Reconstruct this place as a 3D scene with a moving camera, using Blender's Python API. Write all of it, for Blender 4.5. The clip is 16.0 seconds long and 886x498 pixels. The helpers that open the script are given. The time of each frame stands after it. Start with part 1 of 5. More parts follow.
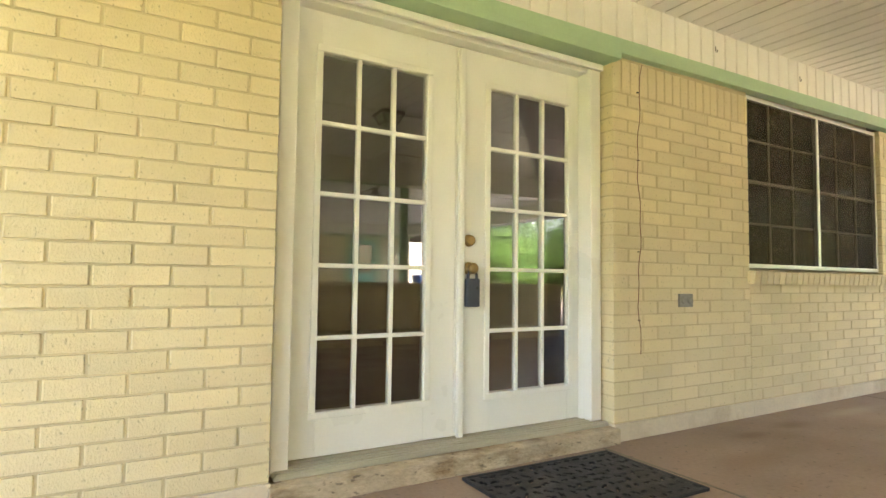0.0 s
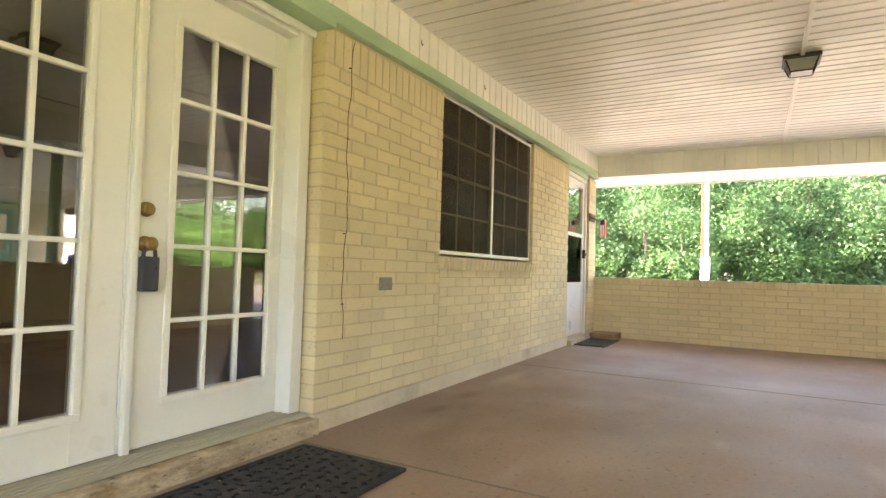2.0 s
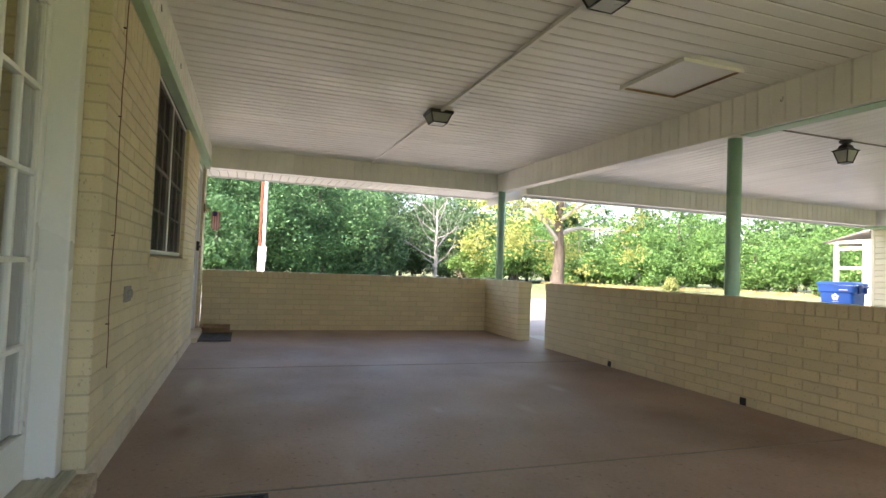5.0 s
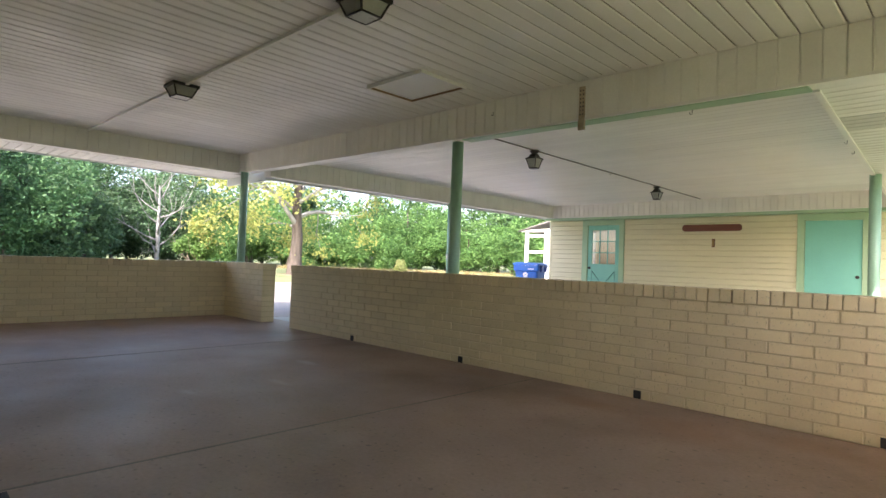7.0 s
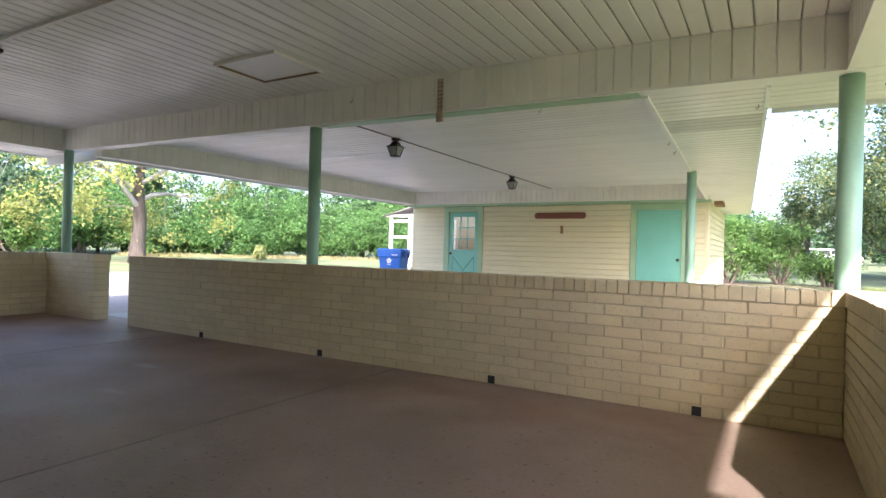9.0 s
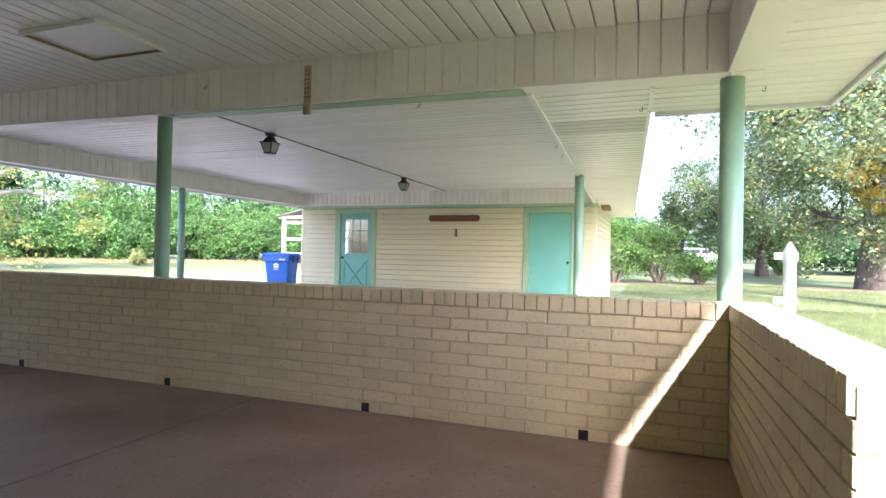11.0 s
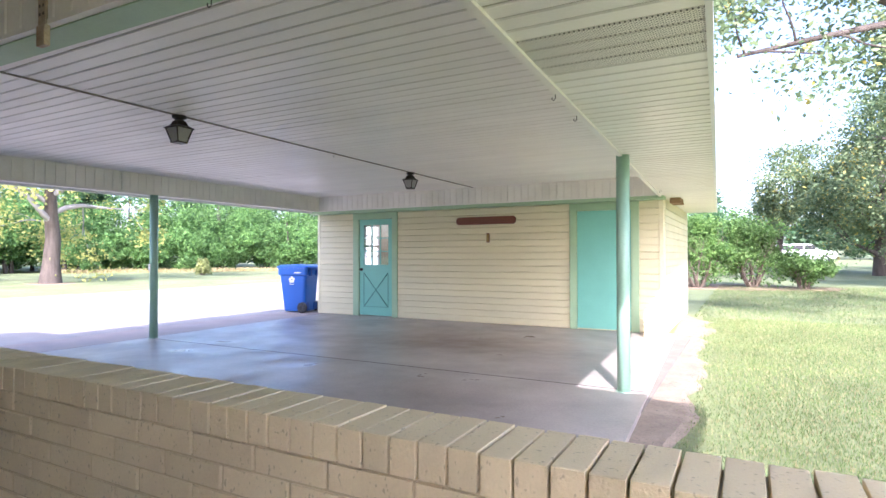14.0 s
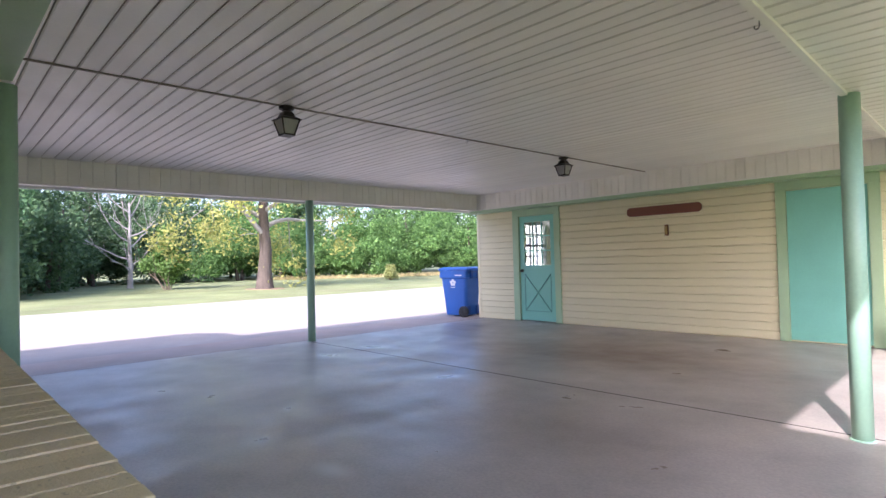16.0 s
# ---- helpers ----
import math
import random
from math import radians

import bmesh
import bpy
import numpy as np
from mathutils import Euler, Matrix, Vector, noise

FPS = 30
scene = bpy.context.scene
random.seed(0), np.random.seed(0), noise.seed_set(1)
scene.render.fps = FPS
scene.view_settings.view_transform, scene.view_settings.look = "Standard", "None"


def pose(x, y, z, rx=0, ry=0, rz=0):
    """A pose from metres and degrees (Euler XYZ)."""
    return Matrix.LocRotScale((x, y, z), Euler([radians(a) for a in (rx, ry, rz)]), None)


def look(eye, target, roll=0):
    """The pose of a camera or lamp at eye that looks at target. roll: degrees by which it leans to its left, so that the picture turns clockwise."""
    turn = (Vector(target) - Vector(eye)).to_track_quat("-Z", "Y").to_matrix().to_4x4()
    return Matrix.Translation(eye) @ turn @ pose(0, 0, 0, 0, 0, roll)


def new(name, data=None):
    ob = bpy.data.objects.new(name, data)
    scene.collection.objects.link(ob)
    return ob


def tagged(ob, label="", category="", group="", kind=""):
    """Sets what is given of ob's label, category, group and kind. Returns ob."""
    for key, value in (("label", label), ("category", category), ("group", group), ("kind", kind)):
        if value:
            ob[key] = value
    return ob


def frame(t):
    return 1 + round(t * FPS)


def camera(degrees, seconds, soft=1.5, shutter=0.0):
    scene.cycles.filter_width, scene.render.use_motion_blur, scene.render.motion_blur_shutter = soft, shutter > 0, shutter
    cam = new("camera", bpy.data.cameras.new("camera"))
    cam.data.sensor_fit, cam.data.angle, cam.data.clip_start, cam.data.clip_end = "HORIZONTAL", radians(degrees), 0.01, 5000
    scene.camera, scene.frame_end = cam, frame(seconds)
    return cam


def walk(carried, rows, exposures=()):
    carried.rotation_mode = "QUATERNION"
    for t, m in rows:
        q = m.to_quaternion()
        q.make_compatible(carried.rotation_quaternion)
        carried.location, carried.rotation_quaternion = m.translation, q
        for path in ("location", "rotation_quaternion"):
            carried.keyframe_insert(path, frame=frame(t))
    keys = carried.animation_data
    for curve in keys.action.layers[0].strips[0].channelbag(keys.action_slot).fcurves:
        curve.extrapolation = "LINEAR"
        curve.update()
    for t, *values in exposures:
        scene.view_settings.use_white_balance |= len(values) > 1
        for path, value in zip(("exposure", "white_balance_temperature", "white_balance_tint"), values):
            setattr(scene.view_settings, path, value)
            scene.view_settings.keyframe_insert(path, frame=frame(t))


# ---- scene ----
cam = camera(76.6, 16.0)
PATH = [
    (0, (0.067, 0.871, 0.88), (1.074, 2.595, 0.989), 0.7),
    (0.5, (0.108, 0.868, 0.875), (1.293, 2.477, 0.961), 0.9),
    (1, (0.189, 0.888, 0.861), (1.533, 2.367, 0.941), 1.0),
    (1.5, (0.229, 0.937, 0.839), (1.762, 2.219, 0.921), 1.2),
    (2, (0.213, 1.089, 0.863), (1.958, 2.062, 0.94), 1.6),
    (2.5, (0.144, 1.271, 0.855), (1.988, 2.043, 0.936), 1.6),
    (3, (0.041, 1.456, 0.865), (1.958, 2.023, 0.944), 1.8),
    (3.2, (0.034, 1.557, 0.863), (1.978, 2.02, 0.949), 2.2),
    (5.3, (-0.225, 2.62, 0.965), (1.607, 1.823, 1.044), 2.2),
    (5.5, (-0.273, 2.67, 0.945), (1.523, 1.794, 1.032), 2.2),
    (6, (-0.342, 2.76, 0.944), (1.333, 1.671, 1.025), 2.2),
    (6.5, (-0.348, 2.798, 0.941), (1.177, 1.506, 1.007), 2.2),
    (7, (-0.37, 2.798, 0.935), (1.024, 1.365, 0.985), 2.1),
    (7.5, (-0.385, 2.791, 0.945), (0.912, 1.268, 0.972), 2.0),
    (8, (-0.4, 2.781, 0.956), (0.791, 1.175, 0.977), 1.8),
    (8.5, (-0.396, 2.761, 0.972), (0.704, 1.091, 0.986), 1.7),
    (9, (-0.376, 2.729, 0.997), (0.639, 1.005, 1.005), 1.6),
    (9.5, (-0.348, 2.691, 1.018), (0.565, 0.912, 1.021), 1.6),
    (10, (-0.325, 2.625, 1.039), (0.442, 0.777, 1.041), 1.6),
    (10.2, (-0.327, 2.582, 1.006), (0.397, 0.718, 1.027), 1.7),
    (12.3, (-0.367, 1.23, 1.222), (0.326, -0.646, 1.225), 0.9),
    (12.5, (-0.368, 1.069, 1.231), (0.349, -0.798, 1.234), 0.6),
    (13, (-0.352, 0.671, 1.278), (0.445, -1.163, 1.287), 0.4),
    (13.5, (-0.387, 0.28, 1.276), (0.507, -1.508, 1.298), 0.0),
    (14, (-0.411, -0.082, 1.241), (0.541, -1.841, 1.263), -0.1),
    (14.5, (-0.397, -0.421, 1.24), (0.642, -2.13, 1.264), -0.5),
    (15, (-0.365, -0.699, 1.223), (0.849, -2.288, 1.256), -1.0),
    (15.5, (-0.288, -0.909, 1.189), (1.065, -2.381, 1.229), -1.2),
    (16, (-0.243, -1.108, 1.172), (1.225, -2.466, 1.215), -1.5),
]
EXPOSURES = [
    (0.0, 3.93, 7800, 19), (1.5, 3.81, 7850, 21), (3.2, 3.55, 7600, 20), (4.2, 2.8, 6950, 18), (5.4, 2.44, 6650, 17), (8.0, 2.14, 6100, 18), (9.0, 2.15, 5850, 19), (10.2, 2.35, 5700, 21),
    (11.3, 2.33, 5600, 23), (12.5, 2.28, 5550, 25), (14.5, 2.31, 5600, 27), (16.0, 1.82, 5800, 28),
]
walk(cam, [(t, look(eye, target, roll)) for t, eye, target, roll in PATH], EXPOSURES)


# ---- world, sun ----
SUN_ELEV, SUN_AZ = 34.0, 114.5   # the sun's height, and its bearing anticlockwise from +x
world = bpy.data.worlds.new("sky")
scene.world = world
world.use_nodes = True
wn = world.node_tree
sky = wn.nodes.new("ShaderNodeTexSky")
sky.sky_type, sky.sun_disc = "NISHITA", False
sky.sun_elevation, sky.sun_rotation = radians(SUN_ELEV), radians(90 - SUN_AZ)
sky.air_density, sky.dust_density = 1.0, 3.0
wn.links.new(sky.outputs[0], wn.nodes["Background"].inputs[0])
wn.nodes["Background"].inputs[1].default_value = 0.15
sun = new("sun", bpy.data.lights.new("sun", "SUN"))
sun.data.energy, sun.data.angle, sun.data.color = 2.9, radians(1.0), (1.0, 0.95, 0.87)
ca, sa = math.cos(radians(SUN_AZ)), math.sin(radians(SUN_AZ))
ce, se = math.cos(radians(SUN_ELEV)), math.sin(radians(SUN_ELEV))
sun.matrix_world = look((30 * ca * ce, 30 * sa * ce, 30 * se), (0, 0, 0))


# ---- materials ----
RUSTY, DAMP, PALE = (0.20, 0.115, 0.075), (0.15, 0.125, 0.11), (0.55, 0.52, 0.48)
STAINS_CARPORT = [(3.4, -7.3, 2.2, 1.2, RUSTY, 0.7), (1.9, -4.4, 1.3, 0.9, RUSTY, 0.22), (5.6, -3.4, 1.6, 1.0, PALE, 0.3), (3.1, -3.6, 1.5, 0.7, DAMP, 0.4), (4.4, -5.2, 1.3, 0.6, DAMP, 0.35), (1.2, -6.6, 1.0, 0.8, DAMP, 0.3), (5.2, -7.6, 1.4, 0.9, PALE, 0.3), (2.58, -2.82, 0.22, 0.11, PALE, 0.9)]
STAINS_PATIO = [(3.29, 2.82, 0.16, 0.08, (0.15, 0.085, 0.045), 0.7), (3.74, 2.84, 0.2, 0.09, (0.15, 0.085, 0.045), 0.7), (4.6, 2.85, 0.5, 0.10, (0.44, 0.38, 0.30), 0.6), (2.5, 2.0, 0.22, 0.07, (0.46, 0.39, 0.33), 0.35), (3.5, 1.24, 0.14, 0.06, (0.46, 0.39, 0.33), 0.35), (3.41, 0.6, 0.2, 0.06, (0.46, 0.39, 0.33), 0.35), (0.9, -0.6, 0.5, 0.35, (0.30, 0.16, 0.09), 0.5), (4.0, 0.0, 0.2, 0.08, (0.46, 0.40, 0.35), 0.5), (1.6, -0.75, 0.35, 0.18, (0.26, 0.13, 0.06), 0.5), (0.35, -0.85, 0.4, 0.2, (0.24, 0.13, 0.07), 0.4), (2.8, -0.9, 0.5, 0.14, (0.24, 0.14, 0.08), 0.4), (3.0, 2.55, 0.5, 0.16, (0.20, 0.11, 0.055), 0.45), (3.0, 0.2, 1.2, 0.7, (0.42, 0.34, 0.28), 0.25), (5.6, 0.9, 1.2, 0.7, (0.42, 0.34, 0.28), 0.25)]
def surface(name, c, rough=0.6, vary=0.12, scale=1.5, grain=90.0, bump=0.15, c2=None, stain=0.0, rnd=0.0, island=0.0,
            metal=0.0, spec=0.5, stretch=(1, 1, 1), rough_vary=0.1, spots=0.0, depth=0.004):
    """Painted or mineral surface: large uneven tone, fine grain, relief, stains and small dark spots."""
    m = bpy.data.materials.new(name)
    m.use_nodes = True
    t = m.node_tree
    N, L = t.nodes.new, t.links.new
    b = t.nodes["Principled BSDF"]
    b.inputs["Metallic"].default_value = metal
    b.inputs["Specular IOR Level"].default_value = spec
    pos = N("ShaderNodeNewGeometry")
    mp = N("ShaderNodeMapping")
    mp.inputs["Scale"].default_value = stretch
    L(pos.outputs["Position"], mp.inputs[0])

    def noise_tex(sc, detail=4.0, r=0.55):
        n = N("ShaderNodeTexNoise")
        n.inputs["Scale"].default_value, n.inputs["Detail"].default_value, n.inputs["Roughness"].default_value = sc, detail, r
        L(mp.outputs[0], n.inputs["Vector"])
        return n.outputs[0]

    def ramp(x, lo, hi, a, z):
        r = N("ShaderNodeMapRange")
        r.inputs["From Min"].default_value, r.inputs["From Max"].default_value = lo, hi
        r.inputs["To Min"].default_value, r.inputs["To Max"].default_value = a, z
        L(x, r.inputs[0])
        return r.outputs[0]

    def math_node(op, x, y):
        n = N("ShaderNodeMath")
        n.operation = op
        for i, v in enumerate((x, y)):
            if isinstance(v, (int, float)):
                n.inputs[i].default_value = v
            else:
                L(v, n.inputs[i])
        return n.outputs[0]

    big, fine = noise_tex(scale), noise_tex(grain, 3.0, 0.6)
    value = math_node("MULTIPLY", ramp(big, 0.3, 0.7, 1 - vary, 1 + vary), ramp(fine, 0.3, 0.7, 1 - vary * 0.5, 1 + vary * 0.5))
    if rnd:
        o = N("ShaderNodeObjectInfo")
        value = math_node("MULTIPLY", value, ramp(o.outputs["Random"], 0, 1, 1 - rnd, 1 + rnd))
    if island:
        value = math_node("MULTIPLY", value, ramp(pos.outputs["Random Per Island"], 0, 1, 1 - island, 1 + island))
    if spots:
        value = math_node("MULTIPLY", value, ramp(noise_tex(grain * 0.6, 1.0), 0.66, 0.74, 1.0, 1 - spots))
    mix = N("ShaderNodeMix")
    mix.data_type = "RGBA"
    mix.inputs[6].default_value, mix.inputs[7].default_value = (*c, 1), (*(c2 or c), 1)
    if stain:
        L(ramp(noise_tex(scale * 0.7, 5.0, 0.65), 0.5, 0.72, 0.0, stain), mix.inputs[0])
    else:
        mix.inputs[0].default_value = 0.0
    mul = N("ShaderNodeVectorMath")
    mul.operation = "SCALE"
    L(mix.outputs[2], mul.inputs[0])
    L(value, mul.inputs["Scale"])
    L(mul.outputs[0], b.inputs["Base Color"])
    L(ramp(noise_tex(scale * 1.7), 0.3, 0.7, rough - rough_vary, rough + rough_vary), b.inputs["Roughness"])
    if bump:
        bp = N("ShaderNodeBump")
        bp.inputs["Strength"].default_value, bp.inputs["Distance"].default_value = bump, depth
        L(fine, bp.inputs["Height"])
        L(bp.outputs[0], b.inputs["Normal"])
    return m


def glass_material(name, gloss=0.9, tint=(0.85, 0.88, 0.86)):
    """Thin window glass: clear, with a mirror sheen that grows at a slant."""
    m = bpy.data.materials.new(name)
    m.use_nodes = True
    t = m.node_tree
    t.nodes.remove(t.nodes["Principled BSDF"])
    clear, shine, mixer, fr, mul = (t.nodes.new(k) for k in ("ShaderNodeBsdfTransparent", "ShaderNodeBsdfGlossy", "ShaderNodeMixShader", "ShaderNodeFresnel", "ShaderNodeMath"))
    clear.inputs[0].default_value = (*tint, 1)
    shine.inputs["Roughness"].default_value = 0.01
    shine.inputs[0].default_value = (gloss, gloss, gloss, 1)
    fr.inputs[0].default_value = 1.5
    mul.operation, mul.use_clamp = "MULTIPLY", True
    mul.inputs[1].default_value = 2.6
    t.links.new(fr.outputs[0], mul.inputs[0])
    t.links.new(mul.outputs[0], mixer.inputs[0])
    t.links.new(clear.outputs[0], mixer.inputs[1])
    t.links.new(shine.outputs[0], mixer.inputs[2])
    t.links.new(mixer.outputs[0], t.nodes["Material Output"].inputs[0])
    return m


def leaf_material(name, dark, light, accent=None, share=0.0, trans=0.28):
    m = bpy.data.materials.new(name)
    m.use_nodes = True
    t = m.node_tree
    b = t.nodes["Principled BSDF"]
    b.inputs["Roughness"].default_value, b.inputs["Specular IOR Level"].default_value = 0.55, 0.3
    g = t.nodes.new("ShaderNodeNewGeometry")
    cr = t.nodes.new("ShaderNodeValToRGB")
    cr.color_ramp.elements[0].color, cr.color_ramp.elements[1].color = (*dark, 1), (*light, 1)
    if accent:
        cr.color_ramp.elements[1].position = max(0.05, 1 - share)
        e = cr.color_ramp.elements.new(min(0.99, 1 - share * 0.6))
        e.color = (*accent, 1)
    t.links.new(g.outputs["Random Per Island"], cr.inputs[0])
    nz = t.nodes.new("ShaderNodeTexNoise")
    nz.inputs["Scale"].default_value = 0.45
    t.links.new(g.outputs["Position"], nz.inputs["Vector"])
    mr = t.nodes.new("ShaderNodeMapRange")
    mr.inputs["From Min"].default_value, mr.inputs["From Max"].default_value = 0.3, 0.7
    mr.inputs["To Min"].default_value, mr.inputs["To Max"].default_value = 0.7, 1.35
    t.links.new(nz.outputs[0], mr.inputs[0])
    sc = t.nodes.new("ShaderNodeVectorMath")
    sc.operation = "SCALE"
    t.links.new(cr.outputs[0], sc.inputs[0])
    t.links.new(mr.outputs[0], sc.inputs["Scale"])
    t.links.new(sc.outputs[0], b.inputs["Base Color"])
    tr = t.nodes.new("ShaderNodeBsdfTranslucent")
    t.links.new(sc.outputs[0], tr.inputs[0])
    mx = t.nodes.new("ShaderNodeMixShader")
    mx.inputs[0].default_value = trans
    t.links.new(b.outputs[0], mx.inputs[1])
    t.links.new(tr.outputs[0], mx.inputs[2])
    t.links.new(mx.outputs[0], t.nodes["Material Output"].inputs[0])
    return m


BRICK = surface("painted_brick", (0.69, 0.587, 0.365), 0.6, 0.06, 1.3, 110, 0.8, (0.57, 0.47, 0.29), 0.32, rnd=0.06, stretch=(1.3, 1.3, 0.85), spots=0.3, depth=0.004)
MORTAR = surface("painted_mortar", (0.56, 0.465, 0.29), 0.8, 0.10, 3.0, 120, 0.4)
VINYL = surface("cream_vinyl", (0.86, 0.83, 0.77), 0.42, 0.04, 1.2, 60, 0.05, (0.76, 0.70, 0.59), 0.25, island=0.03)
PANEL = surface("cream_vinyl_panel", (0.85, 0.82, 0.74), 0.45, 0.05, 2.0, 60, 0.05, (0.64, 0.58, 0.44), 0.3, rnd=0.03)
GROOVE = surface("dark_groove", (0.22, 0.19, 0.15), 0.9, 0.1, 4, 80, 0)
# Backing behind the plank grooves, its colour darkened for the shade in them.
CEILBACK = surface("groove_shade_backing", (0.46, 0.42, 0.35), 0.8, 0.1, 4, 80, 0)
STRAP = surface("weathered_tan_strap", (0.47, 0.38, 0.26), 0.7, 0.2, 12, 120, 0.3, (0.30, 0.19, 0.10), 0.6)
SIDING = surface("pale_yellow_siding", (0.76, 0.705, 0.48), 0.5, 0.04, 1.5, 70, 0.08, (0.7, 0.63, 0.43), 0.2, rnd=0.03, stretch=(0.4, 1, 3))
TRIM = surface("green_trim_paint", (0.39, 0.55, 0.345), 0.5, 0.06, 2, 60, 0.15, (0.28, 0.46, 0.34), 0.3)
POSTGREEN = surface("green_post_paint", (0.31, 0.50, 0.37), 0.38, 0.07, 3, 50, 0.12, (0.24, 0.42, 0.32), 0.4)
TEAL = surface("teal_door_paint", (0.22, 0.56, 0.47), 0.4, 0.05, 1.5, 60, 0.1, (0.19, 0.48, 0.40), 0.3)
TEALDARK = surface("teal_groove_paint", (0.12, 0.35, 0.29), 0.5, 0.05, 2, 60, 0.0)
DOORWHITE = surface("white_door_paint", (0.82, 0.82, 0.76), 0.35, 0.03, 1.5, 70, 0.06, (0.72, 0.69, 0.56), 0.3)
ALU = surface("dull_aluminium", (0.62, 0.61, 0.57), 0.4, 0.06, 4, 90, 0.05, metal=0.6)
WHITEALU = surface("white_enamel", (0.80, 0.80, 0.78), 0.35, 0.04, 2, 60, 0.03)
BRONZE = surface("dark_bronze", (0.035, 0.028, 0.022), 0.45, 0.2, 8, 120, 0.2, metal=0.3)
BRASS = surface("aged_brass", (0.35, 0.24, 0.10), 0.38, 0.2, 20, 160, 0.1, metal=0.9)
RUBBER = surface("black_rubber", (0.018, 0.019, 0.022), 0.6, 0.25, 10, 200, 0.5)
GREYRUBBER = surface("grey_coated_metal", (0.055, 0.062, 0.078), 0.65, 0.1, 12, 150, 0.1)
RUST = surface("rusty_steel", (0.22, 0.12, 0.06), 0.8, 0.3, 12, 120, 0.4, (0.4, 0.3, 0.18), 0.6)
PLAQUE = surface("red_brown_wood", (0.17, 0.055, 0.03), 0.5, 0.2, 3, 60, 0.2, stretch=(0.3, 1, 3))
WOOD = surface("weathered_wood", (0.30, 0.19, 0.10), 0.75, 0.25, 5, 90, 0.3, stretch=(0.3, 2, 2))
THRESHOLD = surface("weathered_threshold", (0.42, 0.39, 0.29), 0.6, 0.15, 5, 90, 0.2, (0.25, 0.22, 0.15), 0.5, stretch=(0.3, 3, 3))
BASE = surface("painted_concrete_base", (0.62, 0.54, 0.40), 0.8, 0.10, 3, 70, 0.5, (0.36, 0.26, 0.15), 0.6)
STEP = surface("stained_concrete_step", (0.50, 0.41, 0.28), 0.85, 0.22, 7, 60, 1.0, (0.20, 0.115, 0.045), 1.0, stretch=(0.7, 1, 1.6), spots=0.5, depth=0.008)
PATIO = surface("brown_stained_concrete", (0.315, 0.222, 0.162), 0.55, 0.17, 0.8, 45, 0.3, (0.20, 0.135, 0.095), 0.8, rough_vary=0.10, spots=0.35, depth=0.003)
CARPORT = surface("worn_grey_concrete", (0.42, 0.365, 0.315), 0.39, 0.22, 1.1, 50, 0.2, rough_vary=0.12, depth=0.003)
APRON = surface("pinkish_concrete", (0.44, 0.355, 0.30), 0.85, 0.1, 0.8, 40, 0.4, (0.34, 0.26, 0.21), 0.6)
JOINT = surface("dark_joint", (0.055, 0.045, 0.04), 0.9, 0.2, 6, 80, 0.2)
DRIVE = surface("pale_concrete", (0.36, 0.32, 0.28), 0.85, 0.08, 0.6, 40, 0.4, (0.48, 0.43, 0.36), 0.5)
SAND = surface("bare_sandy_soil", (0.29, 0.23, 0.165), 0.95, 0.22, 3.5, 35, 1.0, (0.25, 0.18, 0.125), 0.5, spots=0.35, depth=0.012)
LITTER = surface("leaf_litter", (0.27, 0.19, 0.12), 0.95, 0.3, 2, 25, 1.0, (0.16, 0.12, 0.06), 0.6)
LAWN = surface("lawn", (0.185, 0.215, 0.088), 0.95, 0.25, 0.35, 18, 1.0, (0.27, 0.25, 0.13), 0.55, depth=0.03)
BLUE = surface("blue_plastic", (0.014, 0.115, 0.47), 0.4, 0.06, 3, 80, 0.08)
BLUEDARK = surface("dark_blue_plastic", (0.01, 0.06, 0.30), 0.4, 0.06, 3, 80, 0.08)
BLACKP = surface("black_plastic", (0.02, 0.02, 0.022), 0.5, 0.1, 8, 100, 0.1)
PRINT = surface("white_print", (0.8, 0.82, 0.85), 0.5, 0.03, 5, 80, 0)
# Indoor dimness is put into these dark room colours.
ROOM = surface("room_wall_painted_dim", (0.11, 0.09, 0.065), 0.7, 0.08, 1.5, 60, 0.1)
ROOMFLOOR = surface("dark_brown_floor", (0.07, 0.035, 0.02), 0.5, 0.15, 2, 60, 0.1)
DIMBACK = surface("dark_interior_backing", (0.11, 0.09, 0.065), 0.8, 0.1, 4, 300, 0.2)
SASH = surface("grey_bronze_sash", (0.34, 0.31, 0.25), 0.5, 0.1, 4, 90, 0.1)
BARK = surface("grey_bark", (0.21, 0.165, 0.125), 0.9, 0.25, 3, 22, 1.0, (0.11, 0.08, 0.06), 0.6, stretch=(3, 3, 0.5), depth=0.03)
DARKBARK = surface("dark_grey_bark", (0.10, 0.08, 0.066), 0.9, 0.25, 3, 22, 1.0, (0.07, 0.052, 0.04), 0.6, stretch=(3, 3, 0.5), depth=0.03)
BAREWOOD = surface("bleached_branches", (0.29, 0.275, 0.265), 0.9, 0.15, 3, 40, 0.5)
GALV = surface("galvanised_steel", (0.62, 0.64, 0.66), 0.4, 0.08, 6, 80, 0.1, metal=0.5)
OUTLETGREY = surface("weathered_grey_metal", (0.25, 0.24, 0.21), 0.6, 0.15, 20, 150, 0.2)
REDPAINT = surface("faded_red_cloth", (0.58, 0.20, 0.18), 0.85, 0.1, 8, 150, 0.2)
NAVY = surface("navy_cloth", (0.05, 0.07, 0.20), 0.85, 0.1, 8, 150, 0.2)
CLOTH = surface("off_white_cloth", (0.72, 0.66, 0.62), 0.85, 0.05, 8, 150, 0.2)
SHINGLE = surface("grey_shingle", (0.16, 0.15, 0.14), 0.9, 0.15, 3, 60, 0.6)
CARPAINT = surface("white_car_paint", (0.8, 0.8, 0.8), 0.25, 0.02, 2, 50, 0)
